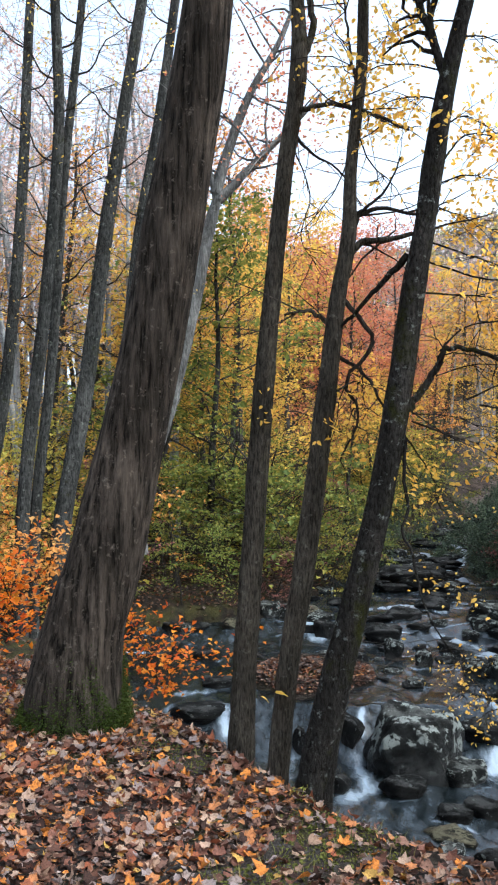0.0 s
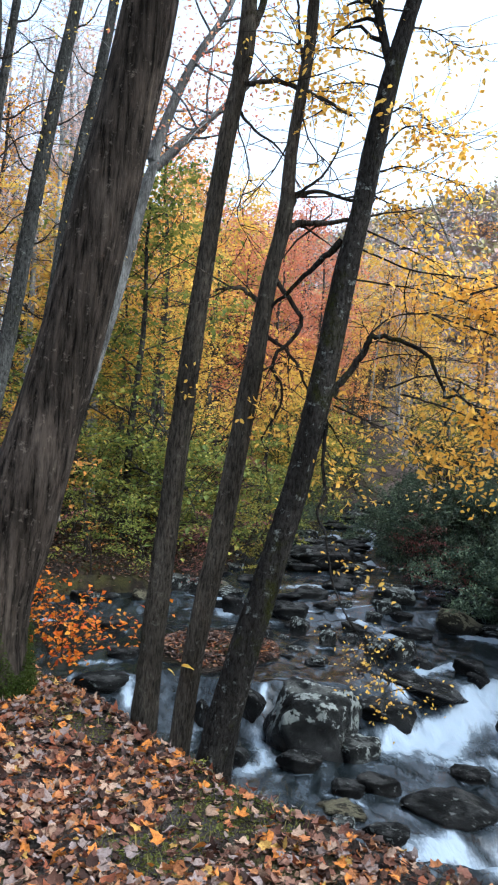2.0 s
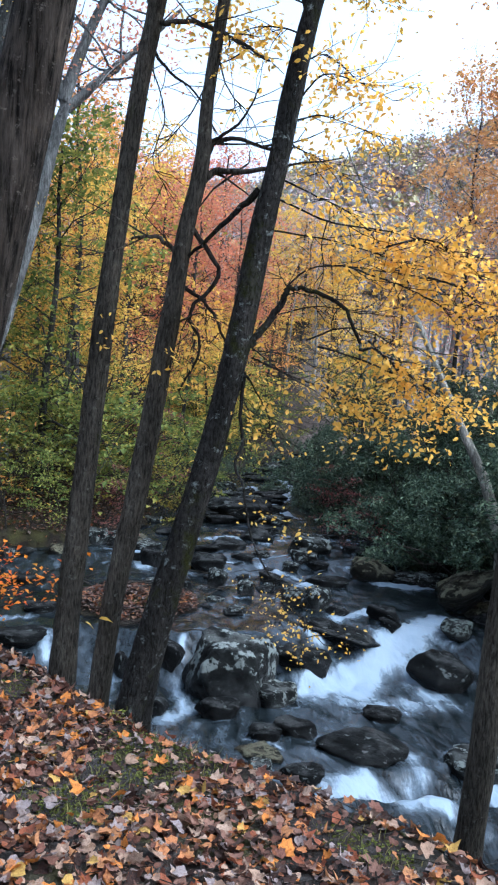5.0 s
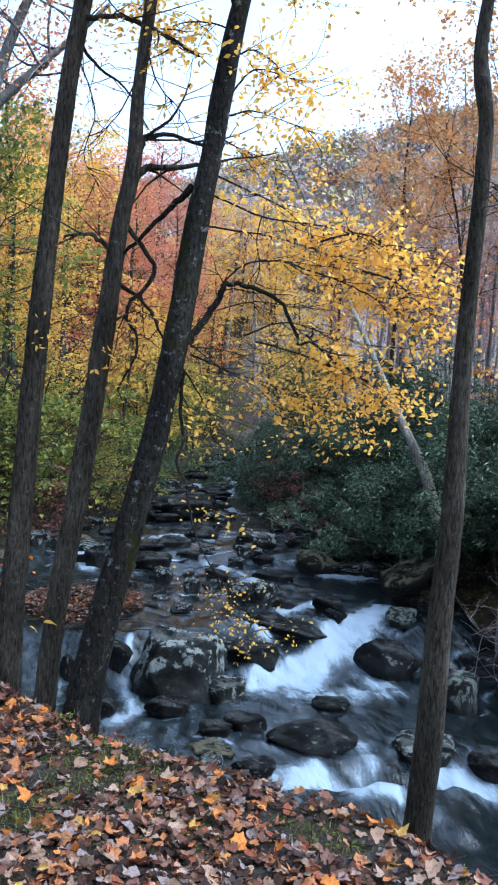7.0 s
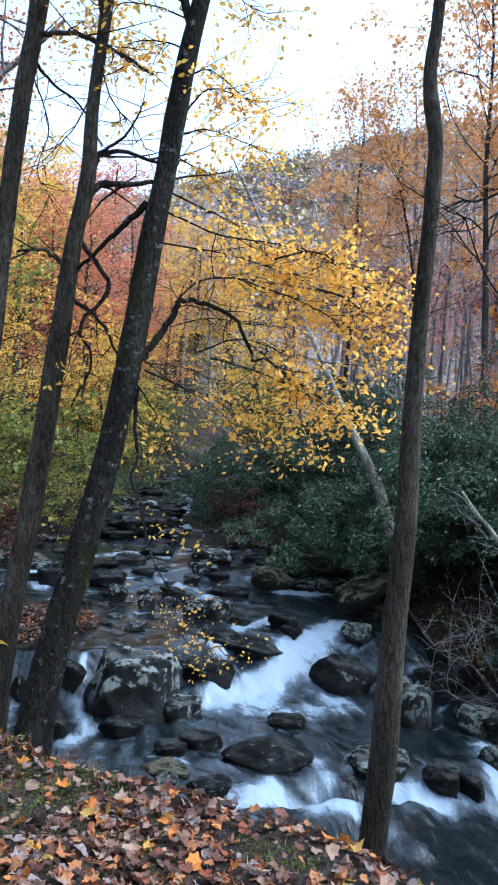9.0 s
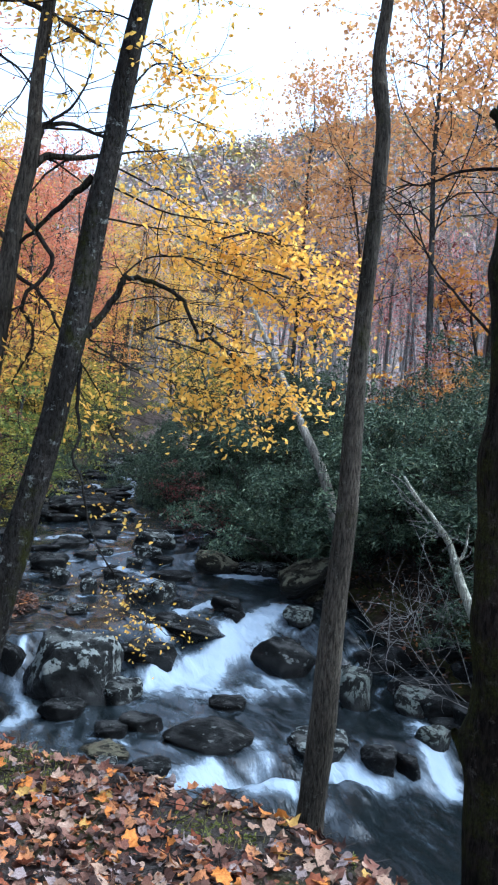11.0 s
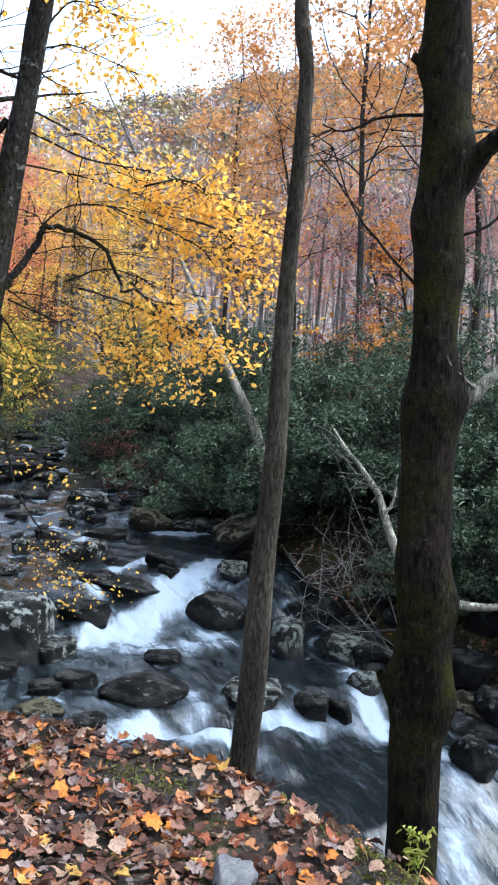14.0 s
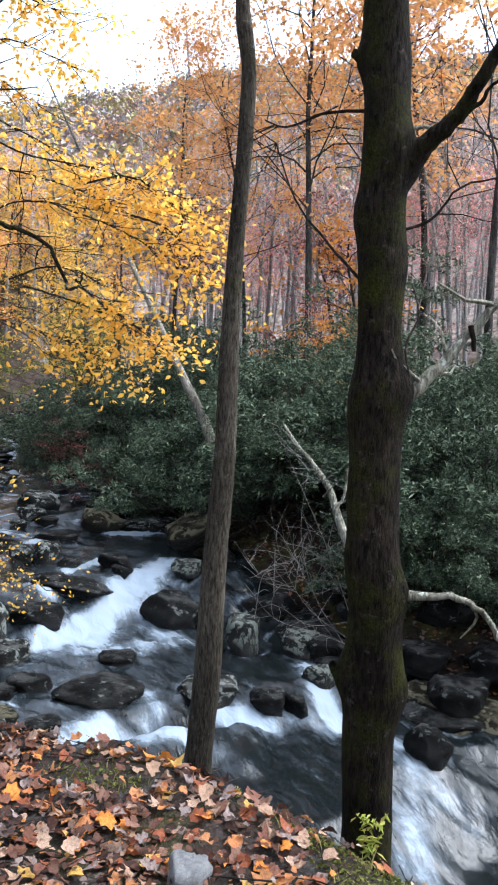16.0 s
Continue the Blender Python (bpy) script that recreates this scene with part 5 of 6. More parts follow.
for k, (rows, twigs, n_leaf) in enumerate((
        ([(13.1, 7.8), (14.4, 9.0), (17.1, 9.3), (19.4, 9.1), (22.4, 8.8)], 16, 200),
        ([(12.3, 14.6), (14.6, 13.7), (17.0, 12.7), (19.3, 10.6), (20.9, 9.2)], 20, 300),
        ([(12.0, 13.4), (15.8, 12.1), (19.3, 11.7), (23.1, 10.7), (25.6, 9.2), (27.0, 8.6)], 28, 460),
        ([(17.1, 9.3), (21.0, 8.1), (24.0, 6.7), (26.5, 5.4)], 22, 330),
        ([(11.0, 2.9), (14.4, 1.6), (17.5, 0.8), (20.3, -0.5)], 22, 330),
        ([(15.4, 3.9), (18.1, 3.3), (21.3, 2.0), (24.4, -0.2)], 24, 380),
        ([(18.8, 4.5), (20.5, 3.0), (22.8, 1.7), (25.2, 0.2)], 22, 340),
        ([(14.6, 4.3), (17.3, 5.3), (19.6, 4.8), (22.7, 4.0)], 16, 200),
        ([(19.3, 10.6), (22.3, 11.2), (24.8, 9.8), (26.9, 7.8)], 20, 340),
        ([(11.6, 11.4), (13.6, 11.2), (15.9, 10.9), (19.0, 10.2), (21.7, 9.2)], 18, 290),
        ([(22.4, 8.8), (24.7, 8.1), (25.9, 7.0), (27.2, 6.2)], 16, 220),
        ([(13.0, 19.4), (14.7, 21.0), (17.0, 20.6), (19.3, 19.6)], 14, 150),
        ([(12.4, 18.0), (14.4, 18.6), (16.7, 18.1), (19.0, 17.3)], 14, 170),
        ([(13.2, 21.7), (14.7, 22.1), (17.4, 20.3)], 10, 90),
        ([(12.1, 17.4), (13.0, 16.7), (14.4, 16.1), (16.1, 15.2)], 14, 150),
        ([(13.5, 23.0), (11.6, 23.5), (9.0, 23.1), (7.5, 21.7)], 14, 150),
        ([(13.8, 24.6), (10.8, 25.4), (8.2, 25.2), (6.8, 23.9)], 14, 160),
        ([(14.3, 27.5), (11.4, 27.6), (8.8, 26.8)], 14, 130),
        ([(14.2, 26.6), (16.0, 26.4), (18.2, 25.0)], 12, 90),
        ([(10.5, 2.0), (11.6, 0.4), (12.4, -1.0), (12.6, -2.4)], 8, 40),
        ([(6.0, 5.0), (7.2, 5.6), (8.6, 5.2), (9.4, 4.0)], 8, 80))):
    seed = 100 + k
    tips = branch(t3, rows, 5.15, 0.007, 0.0016, BARK_DARK, twigs=twigs, twig_len=0.42, seed=seed, n=20, h1=5.5, levels=0, sides=5)
    blades(t3, tips, int((1.15 if k < 11 else 1.6) * n_leaf), 200 + k, size=0.044, cloud=0.048)
tips = branch(t3, [(13.3, 24.5), (12.6, 26.5), (11.5, 29.0), (10.8, 32)], H3, 0.03, 0.02, BARK_DARK, twigs=16, twig_len=0.6, seed=7)
blades(t3, tips, 150, 7, cloud=0.06)
HANGING = [(10.6, 1.7), (10.5, -1.4), (10.7, -3.3), (10.3, -4.3), (11.0, -6.0), (11.4, -7.9), (12.1, -10.2), (13.7, -12.4), (15.1, -14.0), (17.2, -16.0)]
tips = branch(t3, HANGING, H3, 0.012, 0.002, BARK_DARK, label="thin hanging branch", twigs=4, twig_len=0.2, seed=8, n=30, h1=4.85)
tips = branch(t3, HANGING[-4:], 4.9, 0.003, 0.0015, BARK_DARK, "twig", twigs=22, twig_len=0.3, seed=51, n=12, h1=4.85, sides=4, kind="stuff")
blades(t3, tips, 210, 8, size=0.025, cloud=0.05)
tips = branch(t3, [(11.3, -5.6), (12.6, -7.6), (14.2, -8.2)], 4.95, 0.003, 0.0015, BARK_DARK, "twig", twigs=6, twig_len=0.22, seed=52, n=10, sides=4, kind="stuff")
blades(t3, tips, 34, 52, size=0.036, cloud=0.05)
tips = branch(t3, [(10.8, 13.9), (9.0, 12.0), (6.3, 9.3)], H3, 0.024, 0.01, BARK_DARK, seed=9, h1=5.2)
tips = branch(t2, [(7.0, 14.2), (7.8, 14.9), (9.3, 14.9), (11.4, 15.2)], H2, 0.025, 0.013, BARK_BROWN, seed=10, twigs=4, h1=5.3)
tips = branch(t2, [(7.0, 15.2), (7.6, 16.6), (8.6, 16.9), (11.4, 16.4)], H2, 0.022, 0.01, BARK_BROWN, seed=11, twigs=4, h1=5.3)
tips = branch(t2, [(7.2, 16.5), (9.2, 17.9), (10.4, 20.0)], H2, 0.012, 0.004, TWIG, seed=12, twigs=6)
tips = branch(t2, [(5.9, 8.5), (5.0, 9.9), (3.8, 10.4), (2.4, 10.1)], H2, 0.02, 0.008, BARK_BROWN, seed=13, twigs=3)
tips = branch(t2, [(6.5, 11.1), (8.4, 8.3), (6.6, 5.3), (7.4, 3.8), (6.2, 0.3)], H2, 0.016, 0.006, TWIG, seed=15, twigs=10, n=20)
blades(t2, tips, 70, 15)
tips = branch(t2, [(5.7, 7.5), (7.6, 6.4), (9.4, 3.0), (10.0, 0.5)], H2, 0.014, 0.004, TWIG, seed=16, twigs=12, n=20)
blades(t2, tips, 120, 16)
tips = branch(t2, [(7.6, 24.0), (7.0, 26.0), (6.6, 29.0)], H2, 0.014, 0.006, TWIG, seed=17, twigs=12)
blades(t2, tips, 90, 17)
tips = branch(t1, [(3.2, 21.6), (4.1, 20.6), (5.9, 19.6), (7.7, 17.1)], H1, 0.012, 0.004, TWIG, seed=18, twigs=8)
tips = branch(t1, [(3.0, 23.1), (6.4, 23.3), (10.9, 21.6)], H1, 0.02, 0.008, BARK_BROWN, seed=19, twigs=10, h1=5.1)
blades(t1, tips, 150, 19)
branch(t1, [(3.0, 21.0), (4.2, 17.8), (3.6, 15.0), (4.6, 13.4)], H1, 0.006, 0.002, TWIG, seed=35, twigs=10, twig_len=0.4, sides=5)
branch(t2, [(7.2, 21.0), (5.8, 18.0), (4.6, 16.6)], H2, 0.006, 0.002, TWIG, seed=36, twigs=10, twig_len=0.4, sides=5)
branch(t2, [(7.3, 22.0), (8.6, 19.4), (9.6, 18.6), (10.8, 16.8)], H2, 0.006, 0.002, TWIG, seed=37, twigs=10, twig_len=0.4, sides=5)
tips = branch(t1, [(3.5, 25.8), (4.2, 27.0), (4.2, 30.0)], H1, 0.03, 0.02, BARK_BROWN, seed=20)
blades(t1, np.array([spot(1.0, 4.0, H1 - 0.1), spot(1.1, 5.0, H1 - 0.1), spot(0.9, 3.2, H1 - 0.1)]), 9, 91, cloud=0.03)
blades(t2, np.array([spot(5.4, 3.0, H2 - 0.1), spot(5.6, 1.0, H2 - 0.1), spot(5.2, 2.0, H2 - 0.1)]), 16, 92, cloud=0.05)
tips = branch(t2, [(2.6, -15.0), (2.2, -15.0), (1.0, -15.2)], H2 - 0.08, 0.003, 0.0015, TWIG, seed=93, n=8, sides=4)
blades(t2, np.array([spot(2.2, -14.9, H2 - 0.1)]), 1, 93, size=0.09, cloud=0.003)
blades(t2, np.array([spot(1.1, -15.2, H2 - 0.1)]), 1, 94, size=0.08, cloud=0.003)
STAND = STAND_LATE
branch(t5, [(38.8, 12.2), (40.6, 14.2), (42.4, 15.9), (43.6, 17.4), (44.9, 19.6), (46.5, 23)], H5, 0.044, 0.026, BARK_MOSSY, seed=21, h1=3.95, n=24, sides=14, collar=0.05)
branch(t5, [(42.6, 16.0), (44.0, 16.8), (45.0, 18.0), (47, 18.8)], 4.02, 0.014, 0.005, BARK_MOSSY, seed=26)
branch(t5, [(38.6, 15.0), (40.6, 15.6), (41.4, 15.5), (42.2, 15.9)], 4.1, 0.012, 0.006, BARK_LICHEN, seed=27)
branch(t5, [(38.7, -3.2), (40.4, -1.6), (41.9, -0.2), (43.1, 1.3), (44.5, 2.9), (46.2, 4.7), (48, 5.4)], H5, 0.032, 0.018, BARK_LICHEN, "branch", "lichened branch with moss", seed=22, twigs=4, twig_len=0.4, h1=4.3, n=26, sides=12, collar=0.06)
branch(t5, [(44.3, 3.2), (44.5, 2.4), (44.6, 1.5)], 4.2, 0.014, 0.01, BARK_MOSSY, "stub", "hanging stub of a broken twig", seed=29, n=6)
branch(t5, [(40.6, -0.8), (40.2, 2.0), (40.9, 3.6), (40.4, 5.8)], 4.05, 0.006, 0.003, TWIG, seed=30, n=12)
branch(t5, [(38.8, -15.4), (41.0, -14.9), (43.2, -14.8), (45.1, -14.9), (46.6, -16.2), (47.6, -17.6)], H5, 0.02, 0.012, BARK_LICHEN, "branch", "pale bare broken branch", seed=23, twigs=3, twig_len=0.3, n=22, sides=10, collar=0.06)
branch(t5, [(37.4, 18.9), (36.6, 19.4), (35.9, 19.9)], H5, 0.04, 0.022, BARK_MOSSY, "stub", seed=24, n=6, sides=10)
branch(t5, [(38.0, -21.6), (36.8, -20.6), (36.1, -19.6)], H5, 0.055, 0.02, BARK_MOSSY, "stub", "knob of a broken limb", seed=25, n=8, sides=12)
branch(t5, [(38.8, 9.0), (41.5, 10.0), (43.0, 11.8), (46, 12.5)], 4.1, 0.008, 0.004, TWIG, seed=28, twigs=5, twig_len=0.5)
branch(t5, [(37.0, 16.6), (34.0, 16.4), (31.2, 15.6), (30.2, 16.0)], 4.15, 0.009, 0.003, TWIG, seed=38, twigs=6, twig_len=0.5)
branch(t5, [(37.0, 6.0), (34.5, 8.6), (32.5, 11.0), (31.0, 14.6)], 4.15, 0.008, 0.003, TWIG, seed=39, twigs=8, twig_len=0.5)

STAND = Vector((0, 0, EYE))
grey_tree = near_tree("forked_tree", "pale grey forked tree with a few reddish leaves", BARK_ASH, [(-7.6, -4.0), (-5.4, 4.2), (-3.7, 11.2), (-2.6, 16.3), (-2.2, 17.6)], 14.0,
                      (0.15, 0.135, 0.125, 0.105, 0.08), 0.3)
tips = branch(grey_tree, [(-2.3, 18.0), (-1.2, 21.3), (0.4, 24.6), (2.1, 27.0), (4, 31)], 14, 0.1, 0.03, BARK_ASH, twigs=14, twig_len=1.6, seed=31)
blades(grey_tree, tips, 700, 31, RUST, 0.075, 0.3)
tips = branch(grey_tree, [(-2.1, 17.6), (-0.4, 19.2), (2.3, 21.6), (5, 24)], 14, 0.09, 0.03, BARK_ASH, twigs=14, twig_len=1.6, seed=32)
blades(grey_tree, tips, 650, 32, RUST, 0.075, 0.3)
tips = branch(grey_tree, [(-2.3, 17.8), (-2.9, 20.5), (-2.6, 24)], 14, 0.06, 0.02, BARK_ASH, twigs=8, twig_len=1.2, seed=33)
STAND = STAND_LATE
birch = near_tree("leaning_birch", "pale leaning birch trunk over the far bank", BARK_BIRCH, [(28.2, -8.5), (27.8, -7.0), (26.8, -4.0), (25.3, -1.0), (23.1, 3.5), (21.0, 7.8)], 12.4,
                  (0.095, 0.085, 0.075, 0.06, 0.042, 0.03), 2.5)
STAND = Vector((0, 0, EYE))
for name, rows, h, r in (("a", [(-12.7, -5.5), (-11.1, 4.7), (-9.7, 15.8), (-8.6, 22.7), (-7.4, 29.1)], 11.5, 0.125),
                         ("b", [(-10.4, -4), (-8.7, 4.7), (-7.4, 15.9), (-6.1, 22.9), (-5.1, 29.2)], 14.5, 0.13),
                         ("c", [(-15.1, -4.0), (-13.6, 12.0), (-12.9, 22.5), (-13.2, 28.7)], 10.5, 0.085),
                         ("d", [(-14.3, -4.0), (-13.3, 6.5), (-12.5, 19.1), (-11.4, 28.9)], 10.8, 0.07),
                         ("e", [(-17.5, -4), (-16.3, 4.5), (-15.2, 18.9), (-14.9, 27.0)], 13, 0.1)):
    ob = near_tree("slender_tree", "slender grey-barked tree with thin side branches", BARK_SLATE, rows, h, [r * (1 - 0.1 * k) for k in range(len(rows))], 6, sink=2.0)
    for k in range(7):
        f = 1 + (len(rows) - 2) * (k + 0.5) / 7
        i = int(f)
        a0 = rows[i][0] + (rows[min(i + 1, len(rows) - 1)][0] - rows[i][0]) * (f - i)
        e0 = rows[i][1] + (rows[min(i + 1, len(rows) - 1)][1] - rows[i][1]) * (f - i)
        sgn = 1 if k % 2 else -1
        tips = branch(ob, [(a0, e0), (a0 + 0.9 * sgn, e0 + 0.3), (a0 + 2.0 * sgn, e0 + 1.2 + 0.4 * (k % 3)), (a0 + 3.9 * sgn, e0 + 1.9 + 0.6 * (k % 3))], h, 0.016, 0.004, TWIG, seed=40 + k + ord(name), twigs=16, twig_len=1.0)
        blades(ob, tips, 36, 40 + k, GOLD, 0.05, 0.2)


# ---- the near bank: sapling, stone, plant, grass ----
def sapling(name, az, el, h, label, mat, reach, seed, leaves, size=0.1):
    p = spot(az, el, h)
    root = thing(name, (0, 0, 0), label, "sapling")
    wood, tips = Wood(seed), []
    rng = np.random.default_rng(seed)
    for k in range(7):
        w = rng.normal(size=3)
        w[2] = abs(w[2]) * 0.6 + 0.25
        limb(wood, (p.x, p.y, p.z - 0.3), w, reach * rng.uniform(0.6, 1.1), 0.008, seed * 10 + k, 1, tips, 0.1, 4, 0.2)
    part("wood", wood.mesh("wood", TWIG), root)
    tips = np.array(tips)
    c = tips[rng.integers(len(tips), size=leaves)] + rng.normal(size=(leaves, 3)) * 0.07
    part("leaves", leaf_mesh("leaves", c, size, mat, seed, narrow=0.85, flat=0.7), root, kind="stuff")


sapling("maple_sapling", -6.2, -12.6, 7.2, "small maple sapling with fiery orange-red leaves", FIRE, 0.75, 61, 620, 0.046)
sapling("maple_sapling", -15.6, -9.0, 7.4, "maple sapling with glowing orange leaves", FIRE, 1.0, 62, 850, 0.052)
sapling("maple_sapling", -17.0, -6.5, 7.8, "maple sapling with glowing orange leaves", ORANGE, 1.0, 63, 800, 0.052)


def moss_foot():
    """Cushions of moss round the foot of the old tree."""
    rng = np.random.default_rng(8)
    c = []
    foot = spot(-11.7, -15.3, H0)
    for k in range(16000):
        a, z = rng.uniform(0, 6.28), 0.6 * rng.random() ** 1.4
        z *= 0.7 + 0.5 * math.sin(3 * a)
        r = 0.385 - 0.11 * z / 0.4 + rng.normal() * 0.02
        c.append((foot.x + 0.16 * z + r * math.cos(a), foot.y + r * math.sin(a), foot.z - 0.13 + z))
    return leaf_mesh("moss", c, 0.014, MOSS_DEEP, 8, droop=-0.3, narrow=0.7, flat=0.1)


part("moss", moss_foot(), big, "bright green moss cushion", "stuff")


def maple(seed):
    """A lobed maple leaf of unit half-size, curled as it dried."""
    rng = np.random.default_rng(seed)
    lobes = ((-152, 0.56), (-124, 0.52), (-100, 0.82), (-74, 0.68), (-47, 0.96), (-23, 0.7), (0, 1.05), (22, 0.7), (46, 0.95), (73, 0.68), (99, 0.82), (123, 0.52), (151, 0.56), (180, 0.25))
    curl, side, twist = rng.uniform(-0.7, 1.5), rng.uniform(-0.7, 1.1), rng.uniform(-0.9, 0.9)
    v = [(0, 0, 0)]
    for ring in (0.5, 1.0):
        for a, r in lobes:
            r = r * rng.uniform(0.78, 1.15)
            x, y = r * ring * math.sin(radians(a)), r * ring * math.cos(radians(a))
            v.append((x, y, curl * 0.5 * x * x + side * 0.5 * y * y + twist * x * y + rng.normal() * 0.06))
    k = len(lobes)
    f = []
    for i in range(k):
        j = (i + 1) % k
        f.append((0, 1 + j, 1 + i))
        f.append((1 + i, 1 + j, 1 + k + j))
        f.append((1 + i, 1 + k + j, 1 + k + i))
    return np.array(v), np.array(f)


def on_bank(x, y):
    return float(bank_edge(x, y))


MAPLES = [maple(k) for k in range(10)]
SIMPLE = [(np.vstack([v[:1], v[15:]]), np.array([(0, 1 + (i + 1) % 14, 1 + i) for i in range(14)])) for v, f in MAPLES]
CRUMB = [(v[[0, 16, 18, 20, 22, 24, 26]], np.array([(0, 1 + (i + 1) % 6, 1 + i) for i in range(6)])) for v, f in MAPLES]
MAPLE_MESH = [mesh_of("leaf", v, f, LITTER) for v, f in MAPLES]
lr = np.random.default_rng(21)
litter = tagged(new("leaf_litter"), "carpet of fallen maple leaves in tan, brown and orange on the bank", "leaf litter")
N = 380000
LX, LY = lr.uniform(-9, 6, N), lr.uniform(-6, 8, N)
lh = np.hypot(LX, LY)
thick = 0.05 + 0.95 * step(LY - 0.25 * np.abs(LX), -1.0, 1.2)
thick = thick * (1 - 0.4 * step(LX, 0.2, 1.6) * (lr.random(N) > 0.15))
keep = (lr.random(N) < thick) & (bank_edge(LX, LY) < 0.55 * lr.random(N) + 0.1) & ((wave(LX, LY, 1.9, 0.3) < 0.3) | (lr.random(N) > 0.66)) & ((wave(LX, LY, 3.3, 2.2) < 0.1) | (lr.random(N) > 0.2))
LX, LY, lh = LX[keep], LY[keep], lh[keep]
N = len(LX)
LZ = land(LX, LY) + 0.006 + 0.045 * lr.random(N) ** 1.5
up = np.stack([(land(LX - 0.05, LY) - land(LX + 0.05, LY)) / 0.1, (land(LX, LY - 0.05) - land(LX, LY + 0.05)) / 0.1, np.ones(N)], 1) + lr.normal(size=(N, 3)) * 0.36
up /= np.linalg.norm(up, axis=1)[:, None]
side = np.cross(up, lr.normal(size=(N, 3)))
side /= np.linalg.norm(side, axis=1)[:, None]
fore = np.cross(up, side)
size = np.where(lr.random(N) < 0.38, lr.uniform(0.022, 0.05, N), lr.uniform(0.006, 0.026, N))
which = lr.integers(10, size=N)
own = lr.random(N) < 0.35
heaps, singles = {True: ([], [], [0]), False: ([], [], [0])}, 0
for k in range(N):
    turn3 = np.stack([side[k], fore[k], up[k]], 1) * size[k]
    if singles < 300 and 1.7 < lh[k] < 4.2 and -0.4 < LX[k] / LY[k] < 1.3 and size[k] > 0.036 and own[k]:
        ob = new("leaf", MAPLE_MESH[which[k]])
        ob.parent = litter
        ob.matrix_basis = Matrix(np.vstack([np.column_stack([turn3, (LX[k], LY[k], LZ[k])]), (0, 0, 0, 1)]).tolist())
        singles += 1
    else:
        v, f = (MAPLES if lh[k] < 4.6 and size[k] > 0.03 else SIMPLE if size[k] > 0.024 else CRUMB)[which[k]]
        vv, ff, base = heaps[bool(size[k] < 0.022)]
        vv.append(v @ turn3.T + (LX[k], LY[k], LZ[k]))
        ff.append(f + base[0])
        base[0] += len(v)
for small, name, mat in ((False, "scattered_leaves", LITTER_MANY), (True, "leaf_crumbs", LITTER_CRUMB)):
    part(name, mesh_of(name, np.concatenate(heaps[small][0]), np.concatenate(heaps[small][1]), mat), litter, kind="stuff")


def far_litter():
    """Leaves lying on the farther ground and the islet."""
    rng = np.random.default_rng(23)
    y = np.concatenate([rng.uniform(5.8, 12.5, 3500), rng.uniform(11.3, 19, 16000), rng.uniform(4.5, 18, 6000), rng.uniform(9.8, 12.8, 9000)])
    x = np.concatenate([rng.uniform(-9, -0.8, 3500), rng.uniform(-7, 2.2, 16000), np.interp(y[19500:25500], RIGHT_Y, RIGHT_X) + rng.uniform(0.0, 2.5, 6000), rng.uniform(-0.4, 2.4, 9000)])
    z = land(x, y)
    ok = z > water_level(x, y) + 0.02
    return leaf_mesh("far_leaves", np.stack([x, y, z + 0.02], 1)[ok], 0.065, LITTER_CRUMB, 24, droop=0.0, narrow=0.8, flat=0.95)


tagged(new("fallen_leaves", far_litter()), "fallen brown leaves on the gravel and the far banks", "leaf litter", kind="stuff")


def grass():
    rng = np.random.default_rng(25)
    v, f = [], []
    n = 0
    for k in range(7000):
        az, h = rng.uniform(-22, 50), rng.uniform(2.0, 6.5)
        x, y = h * math.sin(radians(az)), h * math.cos(radians(az))
        if on_bank(x, y) > 0.3 or wave(x, y, 1.9, 0.3) < 0.3:
            continue
        z = land_z(x, y)
        ln, a, w = rng.uniform(0.02, 0.07), rng.uniform(0, 6.28), 0.0026
        dx, dy = math.cos(a), math.sin(a)
        l = rng.uniform(0.3, 1.1)
        for s, t in ((0, 1.0), (0.5, 0.8), (1, 0.1)):
            for q in (-1, 1):
                v.append((x + dx * l * ln * s * s - dy * w * t * q, y + dy * l * ln * s * s + dx * w * t * q, z + ln * s))
        f += [(n, n + 1, n + 3, n + 2), (n + 2, n + 3, n + 5, n + 4)]
        n += 6
    return mesh_of("grass", v, f, SEDGE)


def moss_carpet():
    """Low moss where the leaves lie thin."""
    rng = np.random.default_rng(26)
    a, h = np.radians(rng.uniform(-20, 46, 70000)), rng.uniform(2.0, 6.5, 70000)
    x, y = h * np.sin(a), h * np.cos(a)
    ok = (bank_edge(x, y) < 0.35) & (wave(x, y, 1.9, 0.3) > 0.3 + 0.2 * rng.random(70000))
    x, y = x[ok][:16000], y[ok][:16000]
    return leaf_mesh("moss_carpet", np.stack([x, y, land(x, y) + 0.004], 1), 0.02, MOSS, 27, droop=-0.2, narrow=0.6, flat=0.2)


tagged(new("moss_carpet", moss_carpet()), "patches of low green moss on the bank", "moss", kind="stuff")
tagged(new("grass", grass()), "thin grass among the leaves on the mossy bank", "grass", kind="stuff")

STAND = STAND_LATE
# grey stone among the leaves
p = spot(26.3, -31.9, 2.62)
stone = new("stone", rock_mesh(77, ROCK_DRY, 12.0, 12))
stone.matrix_world = Matrix.LocRotScale((p.x, p.y, land_z(p.x, p.y) + 0.03), Euler((0.2, 0.1, 0.4)), (0.1, 0.075, 0.07))
tagged(stone, "pale grey angular stone among fallen leaves", "stone")


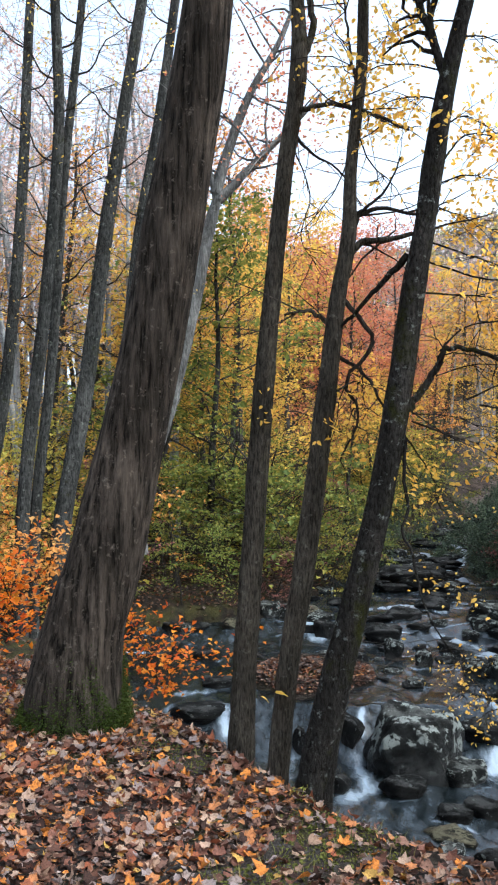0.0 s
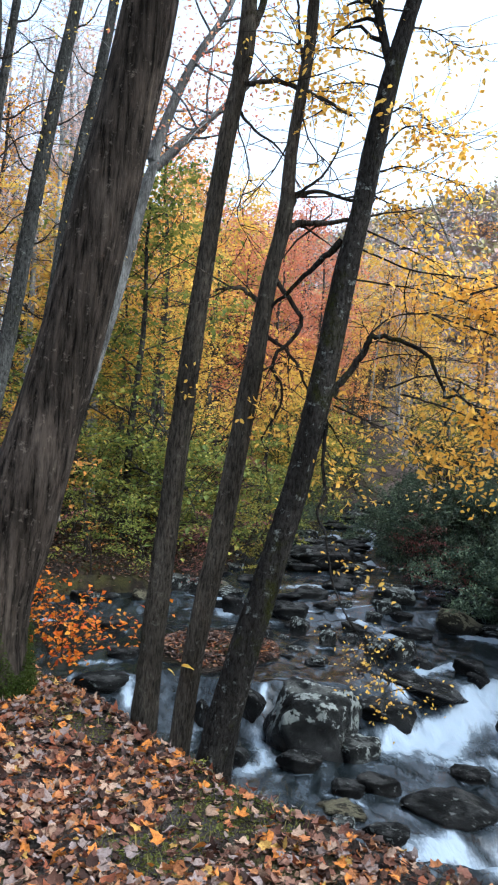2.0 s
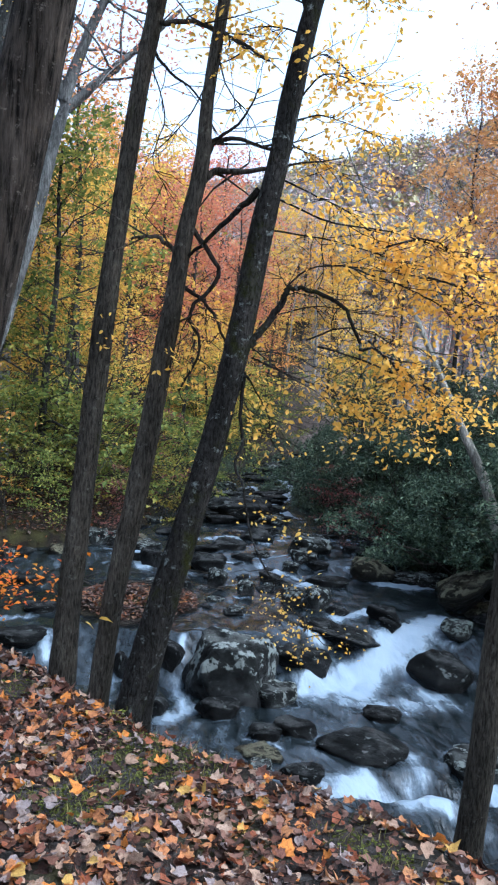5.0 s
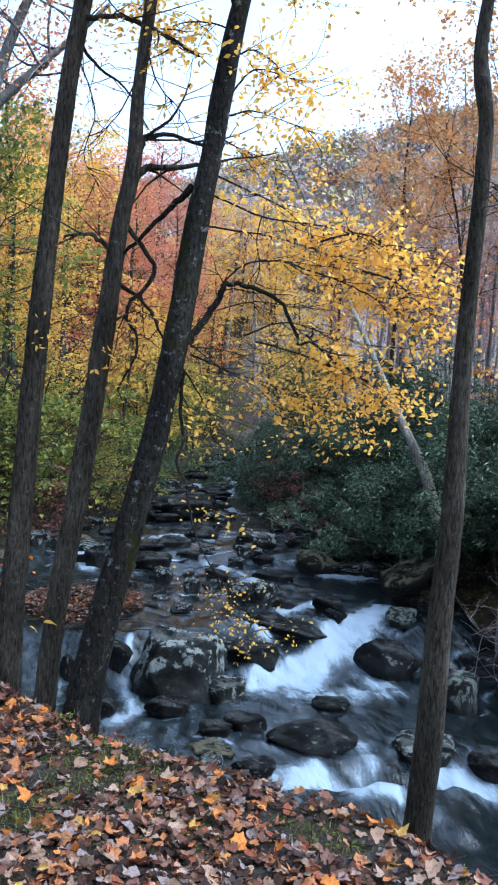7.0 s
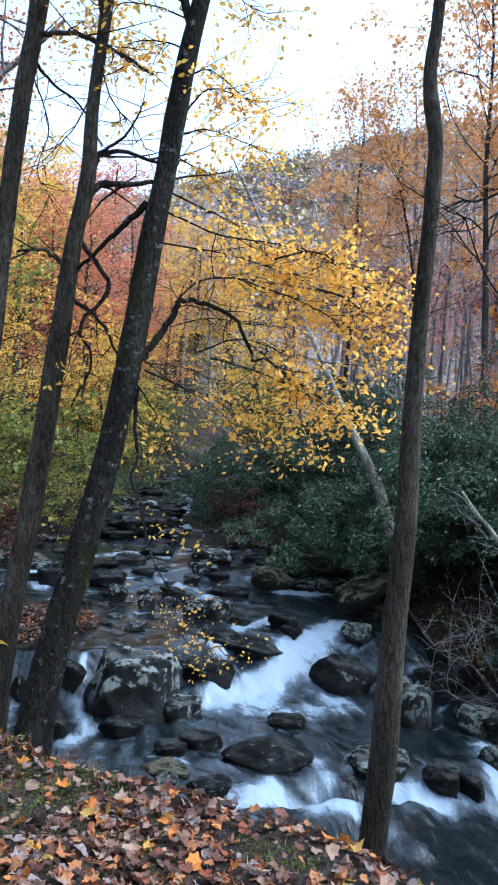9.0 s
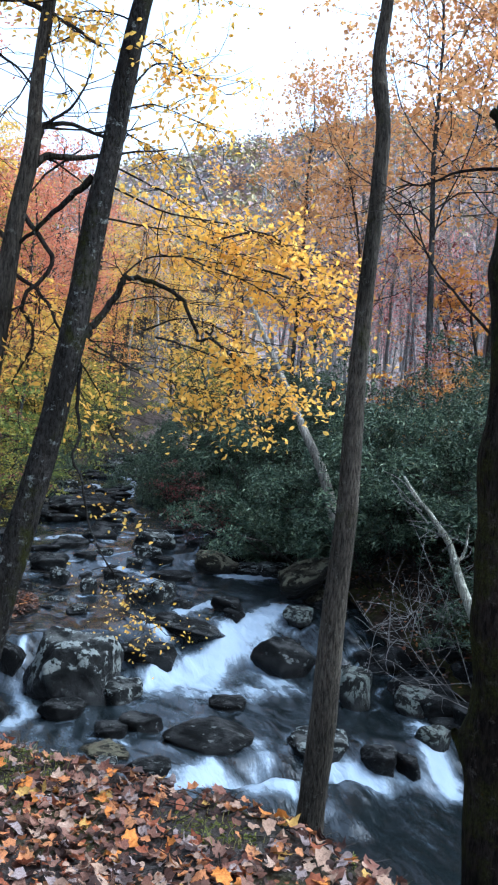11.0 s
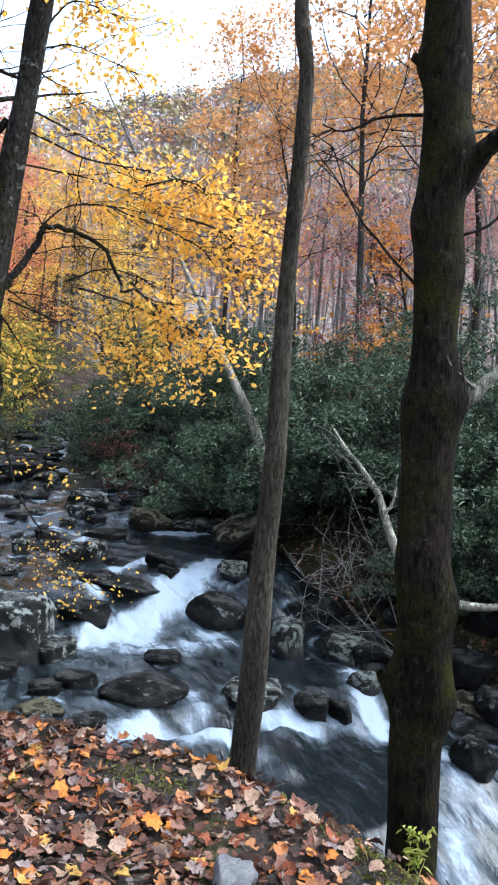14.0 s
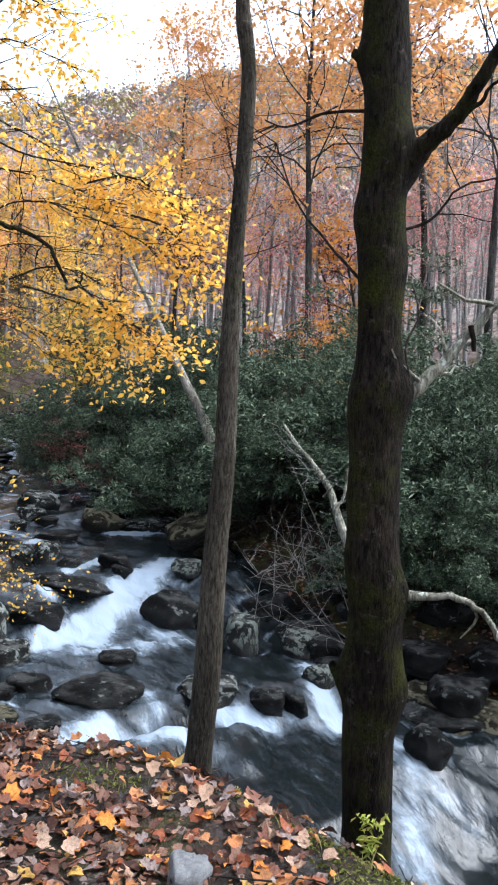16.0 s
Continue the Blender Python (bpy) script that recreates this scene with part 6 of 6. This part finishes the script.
def sprig(az, el, h, tall, seed, label):
    """A small green plant with arching leaves."""
    p = spot(az, el, h)
    root = tagged(new("green_sprig"), label, "plant")
    wood, c = Wood(seed), []
    rng = np.random.default_rng(seed)
    for k in range(4):
        a = rng.uniform(0, 6.28)
        pts = [np.array([p.x, p.y, p.z - 0.08]) + np.array([math.cos(a) * 0.35 * t * t, math.sin(a) * 0.35 * t * t, t]) * tall * rng.uniform(0.8, 1.1) for t in np.linspace(0, 1, 6)]
        wood.stem(pts, np.linspace(0.004, 0.0015, 6), 4)
        for q in pts[2:]:
            for _ in range(4):
                c.append(q + rng.normal(size=3) * 0.08 * tall)
    part("stalk_tuft", wood.mesh("stalk_tuft", TWIG), root)
    part("leaves", leaf_mesh("leaves", c, 0.26 * tall, SPRIG, seed, narrow=0.3, droop=0.2), root, kind="stuff")


sprig(39.3, -30.4, 3.35, 0.2, 71, "small yellow-green plant at the foot of the mossy tree")
sprig(29.9, -27.5, 3.6, 0.06, 72, "tiny bright green sprig at the bank's edge")
STAND = Vector((0, 0, EYE))
sprig(3.5, -21.2, 4.6, 0.1, 73, "thin green sprig beside the leaning tree")
STAND = STAND_LATE
sprig(36.0, -30, 2.95, 0.06, 74, "small green sprig among fallen leaves")


# ---- fallen limbs and bare brush over the far bank ----
fallen = tagged(new("fallen_limb"), "pale lichened dead limb leaning over the bank", "dead limb")
branch(fallen, [(37.6, -13.2), (36.0, -9.7), (35.3, -7.8), (33.5, -5.6), (32.2, -3.8)], 8.0, 0.05, 0.012, BARK_LICHEN, "stem", seed=81, h1=8.4)
for k in range(9):
    a, e = 37.0 - 0.5 * k, -12.0 + 0.85 * k
    branch(fallen, [(a, e), (a + tr.uniform(-1.5, 1.5), e + tr.uniform(0.3, 1.2)), (a + tr.uniform(-3, 2), e + tr.uniform(0.5, 3))], 8.1, 0.007, 0.003, TWIG_PALE, "twig", seed=180 + k, n=8, sides=5)
branch(fallen, [(35.9, -9.4), (36.4, -8.6), (36.6, -6.6)], 8.0, 0.02, 0.008, BARK_LICHEN, "branch", seed=82)
brush = tagged(new("bare_brush"), "tangle of thin bare grey twigs over the far bank", "brush")
for k in range(8):
    a = tr.uniform(29.5, 38)
    e = tr.uniform(-17, -13)
    s = tr.uniform(-3.5, 2.5)
    branch(brush, [(a, e), (a + s * 0.4, e + tr.uniform(0.5, 3.5)), (a + s, e + tr.uniform(-1.5, 5.5))], 8.6, 0.004, 0.0015, TWIG_PALE, "twig", seed=90 + k, twigs=5, twig_len=0.5, h1=8.2, kind="stuff")
for rows, r in (([(38.0, -18.6), (35.0, -17.7), (32.0, -16.9), (29.8, -14.6)], 0.007), ([(37.6, -17.4), (35.6, -12.4), (33.6, -8.2), (32.3, -5.6)], 0.006),
                ([(37.2, -18.0), (34.2, -16.0), (32.2, -12.6), (31.4, -9.4)], 0.005), ([(36.8, -18.2), (34.8, -15.4), (33.6, -11.0), (33.9, -7.0)], 0.005),
                ([(37.4, -16.8), (34.4, -17.2), (31.6, -16.0), (30.6, -16.4)], 0.005), ([(36.0, -17.8), (33.0, -14.8), (30.6, -13.8), (29.0, -11.8)], 0.004)):
    branch(brush, rows, 8.1, 0.65 * r, 0.0015, TWIG_PALE, "twig", seed=int(1000 * r) + int(-10 * rows[1][1]), twigs=7, twig_len=0.45, h1=8.0, n=18, sides=5, kind="stuff")


def debris():
    """Snapped dark twigs among the fallen leaves."""
    rng = np.random.default_rng(33)
    wood = Wood(33)
    for k in range(420):
        az, h = rng.uniform(-20, 50), rng.uniform(1.9, 5.2)
        x, y = h * math.sin(radians(az)), h * math.cos(radians(az))
        if on_bank(x, y) > 0.1:
            continue
        a, ln = rng.uniform(0, 6.28), rng.uniform(0.03, 0.16)
        p = np.array([x, y, land_z(x, y) + 0.03])
        d = np.array([math.cos(a), math.sin(a), rng.normal() * 0.12]) * ln
        wood.stem([p - d, p + rng.normal(size=3) * 0.006, p + d], np.array([1.0, 0.9, 0.6]) * rng.uniform(0.0015, 0.004), 4)
    return wood.mesh("twig_debris", TWIG)


tagged(new("twig_debris", debris()), "snapped dark twigs lying among fallen leaves", "twigs", kind="stuff")


def drift():
    """Bleached sticks stranded on the islet and between the stones."""
    rng = np.random.default_rng(35)
    wood = Wood(35)
    for k in range(60):
        x, y = rng.uniform(0.0, 3.0), rng.uniform(10.0, 13.2)
        a, ln = rng.uniform(-0.7, 0.7) + (math.pi if k % 2 else 0), rng.uniform(0.08, 0.4)
        p = np.array([x, y, max(land_z(x, y), float(water_level(x, y))) + 0.05])
        d = np.array([math.cos(a), math.sin(a), rng.normal() * 0.15]) * ln
        wood.stem([p - d, p + rng.normal(size=3) * 0.02, p + d], np.array([1.0, 0.9, 0.5]) * rng.uniform(0.004, 0.013), 5)
    return wood.mesh("drift_sticks", TWIG)


tagged(new("drift_sticks", drift()), "dark drift sticks stranded among the stream stones", "driftwood", kind="stuff")
